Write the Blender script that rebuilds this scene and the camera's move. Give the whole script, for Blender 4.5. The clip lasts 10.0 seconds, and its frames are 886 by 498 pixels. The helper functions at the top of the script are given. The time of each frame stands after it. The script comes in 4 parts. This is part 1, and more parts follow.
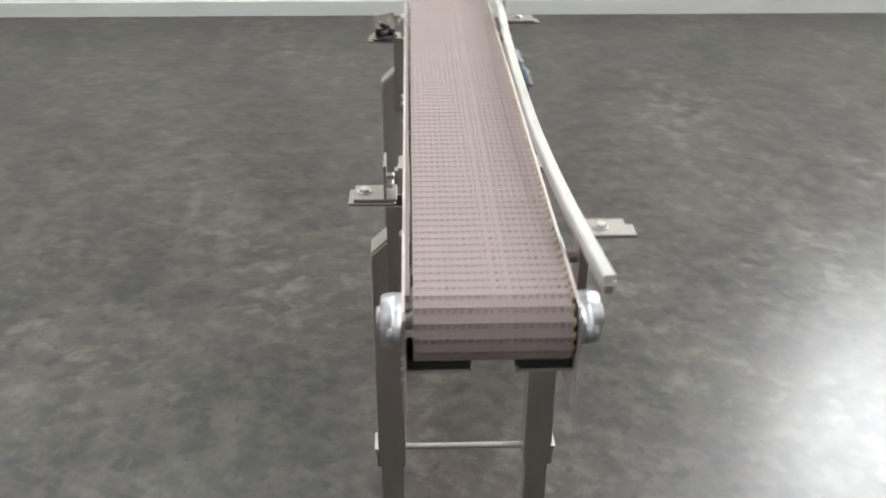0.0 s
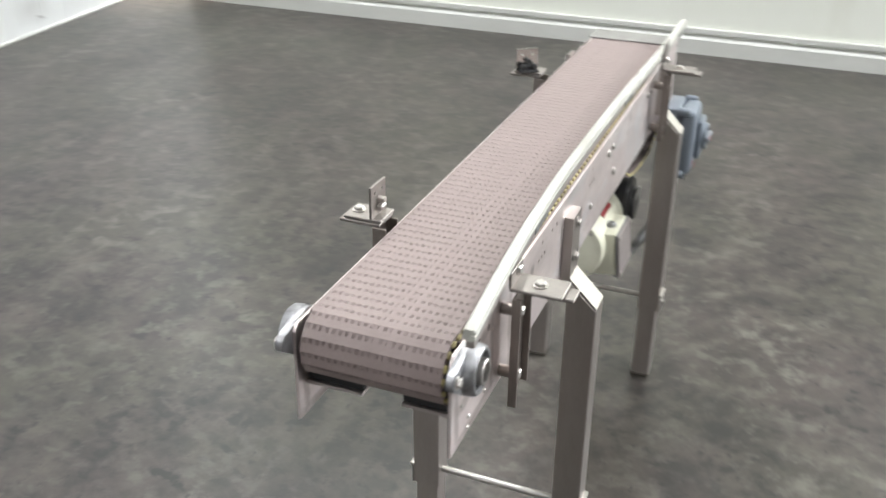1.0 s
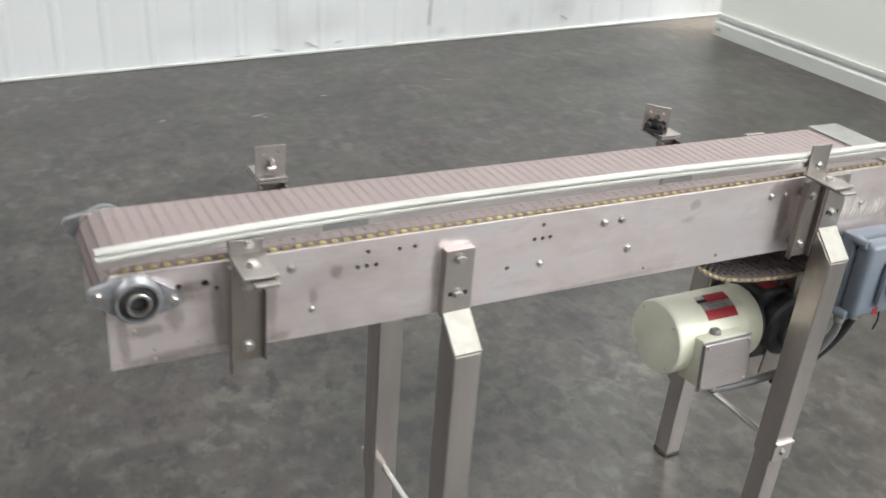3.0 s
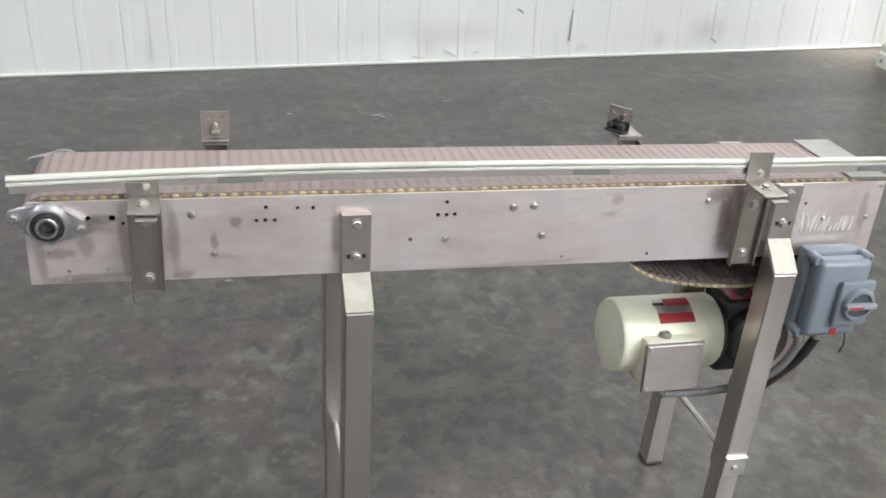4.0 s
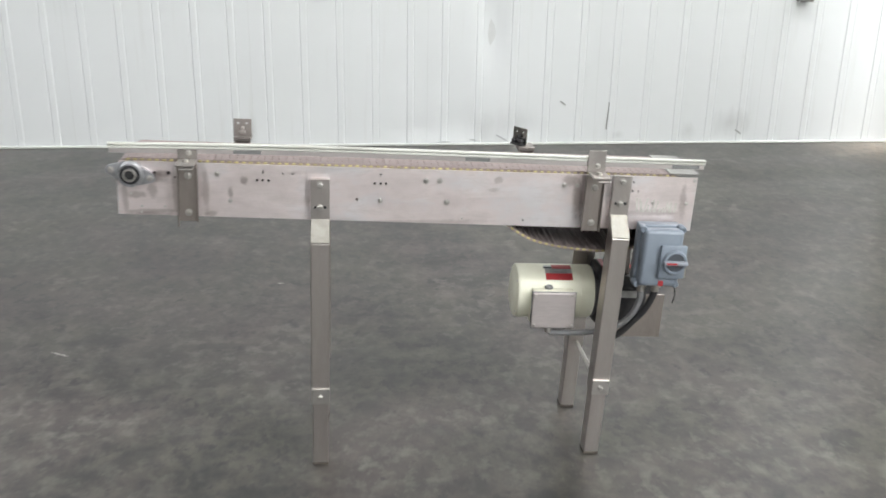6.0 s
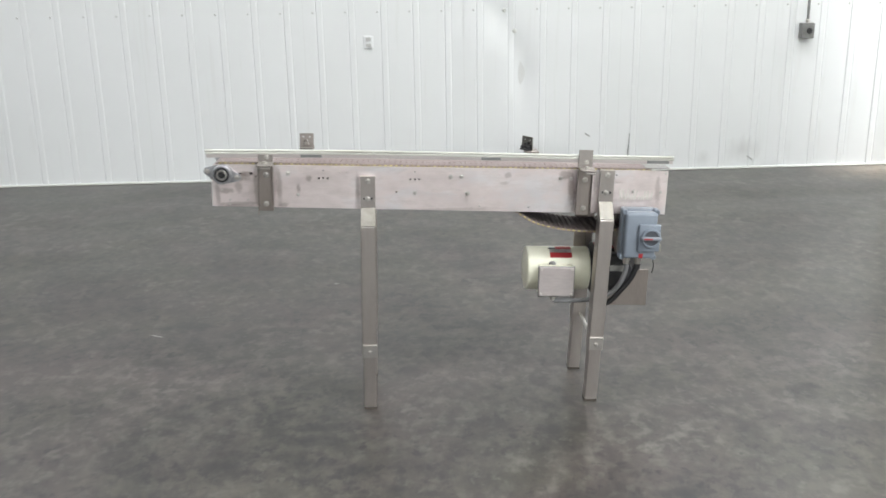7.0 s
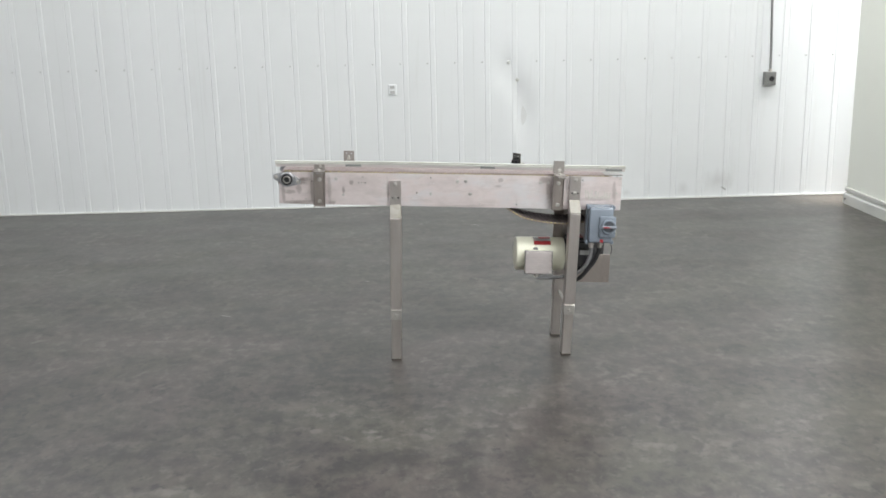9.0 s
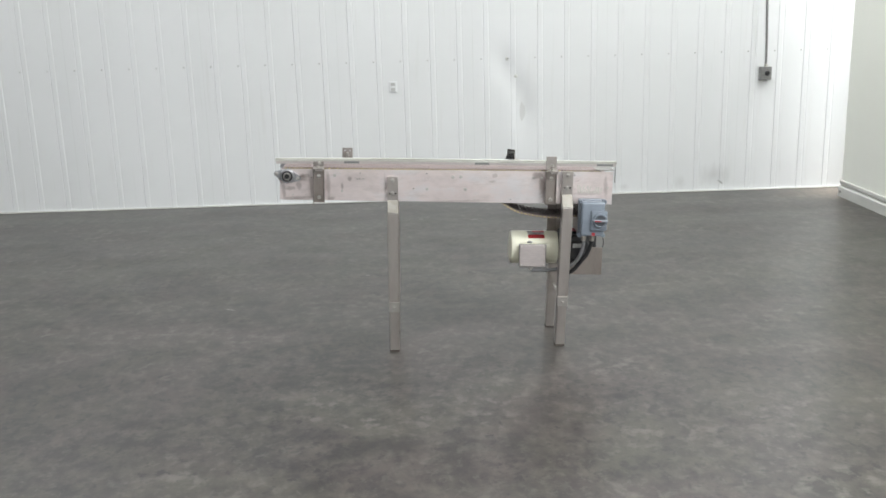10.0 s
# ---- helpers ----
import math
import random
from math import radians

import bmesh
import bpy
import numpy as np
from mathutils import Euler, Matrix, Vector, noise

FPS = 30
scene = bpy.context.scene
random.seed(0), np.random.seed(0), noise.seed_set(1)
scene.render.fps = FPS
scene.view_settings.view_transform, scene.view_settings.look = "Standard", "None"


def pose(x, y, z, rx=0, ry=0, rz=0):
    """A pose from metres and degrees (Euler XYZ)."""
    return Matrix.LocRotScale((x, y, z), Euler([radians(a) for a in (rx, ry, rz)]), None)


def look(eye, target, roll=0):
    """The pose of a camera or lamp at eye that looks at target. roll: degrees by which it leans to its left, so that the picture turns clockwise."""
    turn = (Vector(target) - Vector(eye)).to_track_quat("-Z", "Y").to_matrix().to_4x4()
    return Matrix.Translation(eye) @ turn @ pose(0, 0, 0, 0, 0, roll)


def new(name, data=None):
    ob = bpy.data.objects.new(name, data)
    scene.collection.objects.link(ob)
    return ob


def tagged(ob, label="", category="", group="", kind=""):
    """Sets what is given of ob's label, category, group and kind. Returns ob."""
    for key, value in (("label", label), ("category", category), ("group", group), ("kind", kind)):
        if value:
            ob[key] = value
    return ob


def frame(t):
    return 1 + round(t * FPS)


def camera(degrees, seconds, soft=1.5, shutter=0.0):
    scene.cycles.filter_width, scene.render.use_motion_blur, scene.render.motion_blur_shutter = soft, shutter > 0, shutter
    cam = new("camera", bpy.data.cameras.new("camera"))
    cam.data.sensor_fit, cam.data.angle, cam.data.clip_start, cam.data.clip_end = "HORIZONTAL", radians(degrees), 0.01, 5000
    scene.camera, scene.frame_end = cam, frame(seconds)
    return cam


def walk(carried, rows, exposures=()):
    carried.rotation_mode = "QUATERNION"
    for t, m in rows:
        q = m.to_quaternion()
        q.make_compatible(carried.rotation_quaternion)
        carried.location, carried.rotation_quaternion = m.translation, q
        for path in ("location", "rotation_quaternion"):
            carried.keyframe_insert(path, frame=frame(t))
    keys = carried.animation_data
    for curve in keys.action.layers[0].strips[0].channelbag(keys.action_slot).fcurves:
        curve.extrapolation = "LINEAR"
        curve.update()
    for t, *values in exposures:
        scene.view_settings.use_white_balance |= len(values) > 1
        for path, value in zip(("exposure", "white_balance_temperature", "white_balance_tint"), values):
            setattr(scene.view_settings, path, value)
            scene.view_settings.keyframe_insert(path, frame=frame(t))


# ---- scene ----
cam = camera(49.3, 10.0, 1.6, 0.6)
PATH = [
    (0, (-0.090, -1.432, 1.506), (-0.029, 0.291, 0.492), 0.3),
    (0.5, (0.171, -1.441, 1.539), (-0.116, 0.265, 0.537), 0.7),
    (1, (0.434, -1.358, 1.533), (-0.218, 0.262, 0.558), -0.3),
    (1.5, (0.687, -1.229, 1.536), (-0.301, 0.227, 0.584), -0.8),
    (2, (0.912, -1.069, 1.526), (-0.3, 0.223, 0.599), 0.3),
    (2.2, (0.962, -0.992, 1.519), (-0.321, 0.224, 0.584), 0.5),
    (3.3, (1.344, -0.481, 1.51), (-0.283, 0.219, 0.58), 4.1),
    (3.5, (1.388, -0.374, 1.509), (-0.269, 0.247, 0.576), 4.5),
    (4, (1.56, -0.216, 1.508), (-0.169, 0.223, 0.602), 2.1),
    (4.5, (1.746, -0.108, 1.505), (-0.037, 0.224, 0.662), 0.2),
    (5, (1.974, -0.021, 1.528), (0.147, 0.183, 0.741), 0.4),
    (5.5, (2.267, 0.02, 1.507), (0.412, 0.252, 0.794), 0.9),
    (5.7, (2.363, 0.056, 1.513), (0.507, 0.275, 0.804), 1.2),
    (6.8, (3.163, 0.084, 1.545), (1.258, 0.194, 0.946), -0.6),
    (7, (3.274, 0.096, 1.531), (1.363, 0.188, 0.948), -0.9),
    (7.5, (3.604, 0.071, 1.546), (1.687, 0.117, 0.978), -1.1),
    (8, (3.889, 0.096, 1.547), (1.959, 0.156, 1.024), -0.3),
    (8.5, (4.172, 0.076, 1.535), (2.229, 0.121, 1.062), 0.4),
    (9, (4.372, 0.084, 1.544), (2.429, 0.14, 1.072), -1.2),
    (9.5, (4.47, 0.118, 1.563), (2.53, 0.164, 1.078), -1.4),
    (10, (4.495, 0.126, 1.568), (2.554, 0.169, 1.086), -1.6),
]
walk(cam, [(t, look(eye, target, roll)) for t, eye, target, roll in PATH],
     exposures=[(0, -0.82), (0.5, -0.60), (1, -0.63), (1.5, -0.69), (2, -0.81), (3.5, -0.88), (4.5, -0.86), (7.5, -0.86), (8.5, -0.95), (10, -1.0)])

# ---- world, lights, exposure ----
world = bpy.data.worlds.new("world")
scene.world = world
world.use_nodes = True
world.node_tree.nodes["Background"].inputs[0].default_value = (0.80, 0.86, 0.92, 1)
world.node_tree.nodes["Background"].inputs[1].default_value = 0.25

CEIL = 5.2
WEST, EAST, NORTH, SOUTH = -3.562, 9.0, 3.565, -16.0
# the end wall stops short of the ribbed wall, which runs on past it
GAP, BACK = -3.185, 7.5


def area(name, m, sx, sy, watts, colour):
    data = bpy.data.lights.new(name, "AREA")
    data.shape, data.size, data.size_y, data.energy, data.color = "RECTANGLE", sx, sy, watts, colour
    ob = new(name, data)
    ob.matrix_world = m
    return ob


WARM = (0.985, 0.99, 1.0)
LAMPS = [(-1.7, 2.1, 220), (-2.8, -3.6, 170), (2.4, 2.3, 215), (2.4, -2.4, 70), (6.6, 2.3, 215), (6.6, -2.4, 185), (-2.5, 5.1, 900)]
for lx, ly, watts in LAMPS:
    area("strip_light", pose(lx, ly, CEIL - 0.16, 0, 0, 0), 0.28, 2.3, watts, WARM)
# daylight through the high window in the end wall
area("window_daylight", pose(3.75, NORTH + 0.05, 3.1, -90, 0, 0), 2.5, 1.7, 560, (0.95, 0.98, 1.0))


# ---- materials ----
def mat(name):
    m = bpy.data.materials.new(name)
    m.use_nodes = True
    return m, m.node_tree.nodes, m.node_tree.links, m.node_tree.nodes["Principled BSDF"]


def ramp(nodes, stops):
    r = nodes.new("ShaderNodeValToRGB")
    while len(r.color_ramp.elements) < len(stops):
        r.color_ramp.elements.new(0.5)
    for e, (p, c) in zip(r.color_ramp.elements, sorted(stops)):
        e.position, e.color = p, (*c, 1)
    return r


def noise_tex(nodes, links, coord, scale, detail=4.0, rough=0.55, stretch=(1, 1, 1), dist=0.0):
    mp = nodes.new("ShaderNodeMapping")
    mp.inputs["Scale"].default_value = stretch
    links.new(coord, mp.inputs[0])
    n = nodes.new("ShaderNodeTexNoise")
    n.inputs["Scale"].default_value, n.inputs["Detail"].default_value = scale, detail
    n.inputs["Roughness"].default_value, n.inputs["Distortion"].default_value = rough, dist
    links.new(mp.outputs[0], n.inputs[0])
    return n


def mixc(nodes, links, fac, a, b, mode="MIX"):
    mx = nodes.new("ShaderNodeMix")
    mx.data_type, mx.blend_type = "RGBA", mode
    for sock, v in ((mx.inputs[0], fac), (mx.inputs[6], a), (mx.inputs[7], b)):
        if hasattr(v, "is_output"):
            links.new(v, sock)
        elif isinstance(v, (int, float)):
            sock.default_value = v
        else:
            sock.default_value = (*v, 1)
    return mx.outputs[2]


def bump(nodes, links, height, bsdf, strength, dist):
    b = nodes.new("ShaderNodeBump")
    b.inputs["Strength"].default_value, b.inputs["Distance"].default_value = strength, dist
    links.new(height, b.inputs["Height"])
    links.new(b.outputs[0], bsdf.inputs["Normal"])


def surface(name, colour, rough, metal=0.0, stain=None, stain_scale=6.0, amount=0.5, grain=60.0, grain_amount=0.15,
            stretch=(1, 1, 1), relief=0.0, rough_var=0.1, random_tint=0.0):
    """A painted, plastic or metal surface with stains at a large scale and grain at a small one."""
    m, nodes, links, bsdf = mat(name)
    co = nodes.new("ShaderNodeTexCoord").outputs["Object"]
    big = noise_tex(nodes, links, co, stain_scale, 5, 0.6, stretch)
    fine = noise_tex(nodes, links, co, grain, 3, 0.6, stretch)
    r = ramp(nodes, [(0.42, (0, 0, 0)), (0.72, (1, 1, 1))])
    links.new(big.outputs[0], r.inputs[0])
    mul = nodes.new("ShaderNodeMath")
    mul.operation = "MULTIPLY"
    mul.inputs[1].default_value = amount
    links.new(r.outputs[0], mul.inputs[0])
    c = mixc(nodes, links, mul.outputs[0], colour, stain or tuple(v * 0.6 for v in colour))
    c = mixc(nodes, links, grain_amount, c, fine.outputs[0], "OVERLAY")
    if random_tint:
        info = nodes.new("ShaderNodeObjectInfo")
        mr = nodes.new("ShaderNodeMapRange")
        mr.inputs[3].default_value, mr.inputs[4].default_value = 1 - random_tint, 1 + random_tint
        links.new(info.outputs["Random"], mr.inputs[0])
        sc = nodes.new("ShaderNodeVectorMath")
        sc.operation = "SCALE"
        links.new(c, sc.inputs[0])
        links.new(mr.outputs[0], sc.inputs["Scale"])
        c = sc.outputs[0]
    links.new(c, bsdf.inputs["Base Color"])
    mr2 = nodes.new("ShaderNodeMapRange")
    mr2.inputs[3].default_value, mr2.inputs[4].default_value = max(rough - rough_var, 0.03), min(rough + rough_var, 1)
    links.new(big.outputs[0], mr2.inputs[0])
    links.new(mr2.outputs[0], bsdf.inputs["Roughness"])
    bsdf.inputs["Metallic"].default_value = metal
    if relief:
        bump(nodes, links, fine.outputs[0], bsdf, 0.5, relief)
    return m


STEEL = surface("stainless_steel", (0.64, 0.595, 0.58), 0.44, 1.0, (0.66, 0.60, 0.58), 7.0, 0.55, 220.0, 0.10, (1, 0.12, 1), 0.0002, 0.10)
STEEL_UP = surface("brushed_steel_upright", (0.545, 0.505, 0.48), 0.34, 0.94, (0.385, 0.338, 0.317), 12.0, 0.6, 260.0, 0.07, (1, 1, 0.25), 0.0002, 0.1)


def plate_steel(name, spots):
    """Brushed sheet steel with finger smears, brown grime spots and painted bands of shade: y, z, size along, size up,
    strength.
    """
    m, nodes, links, bsdf = mat(name)
    co = nodes.new("ShaderNodeTexCoord").outputs["Object"]
    cloud = noise_tex(nodes, links, co, 5.0, 5, 0.6, (1, 0.8, 1.4))
    smear = noise_tex(nodes, links, co, 16.0, 6, 0.65, (1, 0.5, 1.5), 0.3)
    brush = noise_tex(nodes, links, co, 240.0, 3, 0.6, (1, 0.08, 1))
    grit = noise_tex(nodes, links, co, 60.0, 5, 0.7)
    r1 = ramp(nodes, [(0.36, (0.77, 0.735, 0.745)), (0.50, (0.79, 0.705, 0.695)), (0.64, (0.69, 0.615, 0.60))])
    links.new(cloud.outputs[0], r1.inputs[0])
    r2 = ramp(nodes, [(0.50, (0, 0, 0)), (0.72, (0.65, 0.65, 0.65))])
    links.new(smear.outputs[0], r2.inputs[0])
    c = mixc(nodes, links, r2.outputs[0], r1.outputs[0], (0.60, 0.54, 0.52))
    c = mixc(nodes, links, 0.10, c, brush.outputs[0], "OVERLAY")
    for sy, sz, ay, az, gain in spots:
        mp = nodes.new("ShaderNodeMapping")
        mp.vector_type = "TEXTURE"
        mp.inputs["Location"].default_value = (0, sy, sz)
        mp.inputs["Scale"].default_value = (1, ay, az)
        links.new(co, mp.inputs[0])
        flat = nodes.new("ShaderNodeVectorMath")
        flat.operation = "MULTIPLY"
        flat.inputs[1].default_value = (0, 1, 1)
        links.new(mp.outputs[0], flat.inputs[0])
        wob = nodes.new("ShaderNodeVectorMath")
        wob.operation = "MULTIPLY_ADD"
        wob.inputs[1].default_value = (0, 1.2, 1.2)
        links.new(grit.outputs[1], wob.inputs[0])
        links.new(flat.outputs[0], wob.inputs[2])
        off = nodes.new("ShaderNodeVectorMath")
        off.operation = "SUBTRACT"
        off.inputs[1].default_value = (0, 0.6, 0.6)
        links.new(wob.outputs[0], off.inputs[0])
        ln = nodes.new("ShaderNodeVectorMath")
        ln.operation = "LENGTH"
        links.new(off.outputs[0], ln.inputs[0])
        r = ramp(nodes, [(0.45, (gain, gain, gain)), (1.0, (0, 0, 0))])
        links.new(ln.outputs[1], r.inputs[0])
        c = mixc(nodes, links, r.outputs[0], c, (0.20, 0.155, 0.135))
    links.new(c, bsdf.inputs["Base Color"])
    bsdf.inputs["Metallic"].default_value = 0.82
    mr = nodes.new("ShaderNodeMapRange")
    mr.inputs[1].default_value, mr.inputs[2].default_value = 0.3, 0.7
    mr.inputs[3].default_value, mr.inputs[4].default_value = 0.34, 0.56
    links.new(smear.outputs[0], mr.inputs[0])
    links.new(mr.outputs[0], bsdf.inputs["Roughness"])
    bump(nodes, links, brush.outputs[0], bsdf, 0.4, 0.0002)
    return m


# entries beside brackets and leg tabs paint shade and reflection; the rest are grime
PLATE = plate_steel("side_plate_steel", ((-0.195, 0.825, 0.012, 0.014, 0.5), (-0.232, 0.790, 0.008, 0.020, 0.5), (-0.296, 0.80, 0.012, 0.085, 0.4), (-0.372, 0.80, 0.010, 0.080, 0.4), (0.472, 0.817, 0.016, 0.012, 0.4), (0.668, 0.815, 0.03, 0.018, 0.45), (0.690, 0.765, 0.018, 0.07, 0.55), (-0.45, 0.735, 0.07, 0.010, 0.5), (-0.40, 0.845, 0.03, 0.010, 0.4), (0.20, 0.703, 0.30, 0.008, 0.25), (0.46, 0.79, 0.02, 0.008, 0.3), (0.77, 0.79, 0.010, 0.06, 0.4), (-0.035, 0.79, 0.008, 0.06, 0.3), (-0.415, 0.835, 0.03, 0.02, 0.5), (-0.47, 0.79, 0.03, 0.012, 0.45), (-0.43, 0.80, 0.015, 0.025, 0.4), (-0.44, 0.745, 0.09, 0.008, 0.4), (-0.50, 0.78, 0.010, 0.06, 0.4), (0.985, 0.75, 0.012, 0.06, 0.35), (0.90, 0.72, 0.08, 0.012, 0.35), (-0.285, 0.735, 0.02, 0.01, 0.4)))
DULL = surface("dull_clamp_steel", (0.37, 0.345, 0.325), 0.5, 1.0, (0.27, 0.24, 0.225), 20.0, 0.6, 200.0, 0.12, (1, 1, 1), 0.0002, 0.1)
DARKSTEEL = surface("brown_grey_steel", (0.38, 0.34, 0.315), 0.44, 1.0, (0.26, 0.22, 0.20), 12.0, 0.6, 220.0, 0.12, (1, 1, 0.2), 0.0002, 0.1)
POLISHED = surface("polished_steel", (0.62, 0.60, 0.57), 0.38, 1.0, (0.45, 0.43, 0.40), 30.0, 0.5, 200.0, 0.1, (1, 1, 1), 0.0, 0.08)
BRIGHT = surface("bright_steel", (0.35, 0.333, 0.295), 0.58, 1.0, (0.6, 0.58, 0.55), 30.0, 0.4, 300.0, 0.08)
BOLT = surface("zinc_bolt", (0.62, 0.595, 0.57), 0.34, 1.0, (0.4, 0.38, 0.34), 60.0, 0.5, 400.0, 0.1)
CAST = surface("cast_aluminium", (0.47, 0.475, 0.50), 0.42, 0.85, (0.16, 0.15, 0.14), 34.0, 0.8, 400.0, 0.12, (1, 1, 1), 0.0004)
TRANSFER = surface("dull_transfer_steel", (0.34, 0.335, 0.32), 0.5, 0.7, (0.26, 0.25, 0.24), 14.0, 0.6, 240.0, 0.12, (1, 1, 1), 0.0002, 0.1)
COVER = surface("pinkish_steel_cover", (0.52, 0.47, 0.46), 0.45, 0.8, (0.40, 0.36, 0.35), 16.0, 0.6, 240.0, 0.12, (1, 0.15, 1), 0.0002, 0.1)
MIRROR = surface("mirror_steel", (0.50, 0.50, 0.47), 0.14, 1.0, (0.40, 0.40, 0.38), 30.0, 0.4, 200.0, 0.05, (1, 1, 1), 0.0, 0.05)
BLACK = surface("black_rubber", (0.018, 0.018, 0.02), 0.5, 0.0, (0.04, 0.04, 0.04), 30.0, 0.6, 200.0, 0.1)
BELT = surface("pink_grey_acetal", (0.272, 0.216, 0.208), 0.55, 0.0, (0.225, 0.177, 0.169), 12.0, 0.6, 260.0, 0.12, (1, 1, 1), 0.0002, 0.08, 0.02)
# dark colour paints in the shade of the slots; module undersides use it too
BELT_CORE = surface("dark_belt_core", (0.130, 0.102, 0.097), 0.75, 0.0, (0.10, 0.079, 0.075), 40.0, 0.7, 200.0, 0.2)
PIN = surface("yellow_pin", (0.40, 0.345, 0.15), 0.5, 0.0, (0.27, 0.215, 0.13), 50.0, 0.8, 300.0, 0.15, (1, 1, 1), 0.0, 0.1, 0.35)
RAILWHITE = surface("white_guide_plastic", (0.56, 0.56, 0.515), 0.30, 0.0, (0.20, 0.185, 0.15), 22.0, 0.75, 150.0, 0.1, (1, 0.14, 1))
MOTORWHITE = surface("cream_motor_paint", (0.71, 0.70, 0.575), 0.40, 0.0, (0.55, 0.53, 0.40), 14.0, 0.4, 200.0, 0.08, (1, 1, 1), 0.0003)
GEARBLACK = surface("black_gearbox_paint", (0.022, 0.022, 0.025), 0.4, 0.0, (0.06, 0.055, 0.05), 18.0, 0.6, 200.0, 0.1, (1, 1, 1), 0.0004)
BOXBLUE = surface("blue_grey_enclosure", (0.195, 0.225, 0.265), 0.36, 0.0, (0.165, 0.195, 0.235), 12.0, 0.5, 300.0, 0.10, (1, 1, 1), 0.0002)
DIAL = surface("dark_dial_plastic", (0.07, 0.078, 0.09), 0.5, 0.0, (0.04, 0.045, 0.05), 40.0, 0.5)
GRIP = surface("pale_grey_grip", (0.25, 0.27, 0.305), 0.42, 0.0, (0.25, 0.27, 0.30), 30.0, 0.5)
RED = surface("red_label", (0.36, 0.028, 0.034), 0.45, 0.0, (0.25, 0.02, 0.02), 30.0, 0.4)
LABEL = surface("silver_label", (0.50, 0.50, 0.49), 0.35, 0.6, (0.2, 0.2, 0.2), 40.0, 0.5)
PAINTMARK = surface("white_paint_marker", (0.62, 0.60, 0.55), 0.6, 0.0, (0.45, 0.41, 0.37), 90.0, 0.9)
CONDUIT = surface("grey_conduit", (0.20, 0.20, 0.205), 0.42, 0.0, (0.12, 0.12, 0.12), 40.0, 0.5)
GREYBOX = surface("grey_electric_box", (0.25, 0.25, 0.245), 0.45, 0.4, (0.15, 0.15, 0.15), 40.0, 0.5)
SOCKET = surface("pale_grey_socket", (0.52, 0.52, 0.51), 0.4, 0.0, (0.4, 0.4, 0.4), 40.0, 0.4)
CURB = surface("white_curb_paint", (0.68, 0.685, 0.655), 0.5, 0.0, (0.55, 0.56, 0.52), 3.0, 0.5, 60.0, 0.1, (1, 1, 3), 0.001)
CEILMAT = surface("white_ceiling_panel", (0.72, 0.73, 0.72), 0.6, 0.0, (0.6, 0.6, 0.6), 1.0, 0.4)
RUBBER_DIRT = surface("brown_floor_grime", (0.10, 0.085, 0.07), 0.7, 0.0, (0.05, 0.04, 0.035), 40.0, 0.6)


def wall_paint(name, colour, tint, streak, smudges=()):
    m, nodes, links, bsdf = mat(name)
    co = nodes.new("ShaderNodeTexCoord").outputs["Object"]
    cloud = noise_tex(nodes, links, co, 0.8, 4, 0.6)
    run = noise_tex(nodes, links, co, 3.0, 5, 0.65, (1, 6, 0.35))
    spot = noise_tex(nodes, links, co, 9.0, 6, 0.7, (1, 2.0, 0.5))
    r1 = ramp(nodes, [(0.35, (0, 0, 0)), (0.75, (1, 1, 1))])
    links.new(cloud.outputs[0], r1.inputs[0])
    r2 = ramp(nodes, [(0.60, (0, 0, 0)), (0.80, (1, 1, 1))])
    links.new(run.outputs[0], r2.inputs[0])
    r3 = ramp(nodes, [(0.70, (0, 0, 0)), (0.78, (1, 1, 1))])
    links.new(spot.outputs[0], r3.inputs[0])
    c = mixc(nodes, links, r1.outputs[0], colour, tint)
    half = nodes.new("ShaderNodeMath")
    half.operation = "MULTIPLY"
    half.inputs[1].default_value = 0.35
    links.new(r2.outputs[0], half.inputs[0])
    c = mixc(nodes, links, half.outputs[0], c, streak)
    q = nodes.new("ShaderNodeMath")
    q.operation = "MULTIPLY"
    q.inputs[1].default_value = 0.25
    links.new(r3.outputs[0], q.inputs[0])
    c = mixc(nodes, links, q.outputs[0], c, (0.45, 0.42, 0.36))
    # smudges with a shape of their own: place along the wall, height, half sizes, strength
    for sy, sz, ay, az, gain in smudges:
        mp = nodes.new("ShaderNodeMapping")
        mp.vector_type = "TEXTURE"
        mp.inputs["Location"].default_value = (0, sy, sz)
        mp.inputs["Scale"].default_value = (1000, ay, az)
        links.new(co, mp.inputs[0])
        ln = nodes.new("ShaderNodeVectorMath")
        ln.operation = "LENGTH"
        links.new(mp.outputs[0], ln.inputs[0])
        edge = nodes.new("ShaderNodeMath")
        edge.operation = "MULTIPLY_ADD"
        edge.inputs[1].default_value = 1.6
        links.new(spot.outputs[0], edge.inputs[0])
        links.new(ln.outputs[1], edge.inputs[2])
        fade = ramp(nodes, [(0.0, (gain, gain, gain)), (1.0, (0, 0, 0))])
        shrink = nodes.new("ShaderNodeMath")
        shrink.operation = "MULTIPLY_ADD"
        shrink.inputs[1].default_value, shrink.inputs[2].default_value = 0.8, -0.6
        links.new(edge.outputs[0], shrink.inputs[0])
        links.new(shrink.outputs[0], fade.inputs[0])
        c = mixc(nodes, links, fade.outputs[0], c, (0.30, 0.29, 0.27))
    links.new(c, bsdf.inputs["Base Color"])
    bsdf.inputs["Roughness"].default_value = 0.68
    bsdf.inputs["Specular IOR Level"].default_value = 0.3
    wav = noise_tex(nodes, links, co, 2.2, 2, 0.5, (1, 1, 0.4))
    bump(nodes, links, wav.outputs[0], bsdf, 0.25, 0.01)
    return m


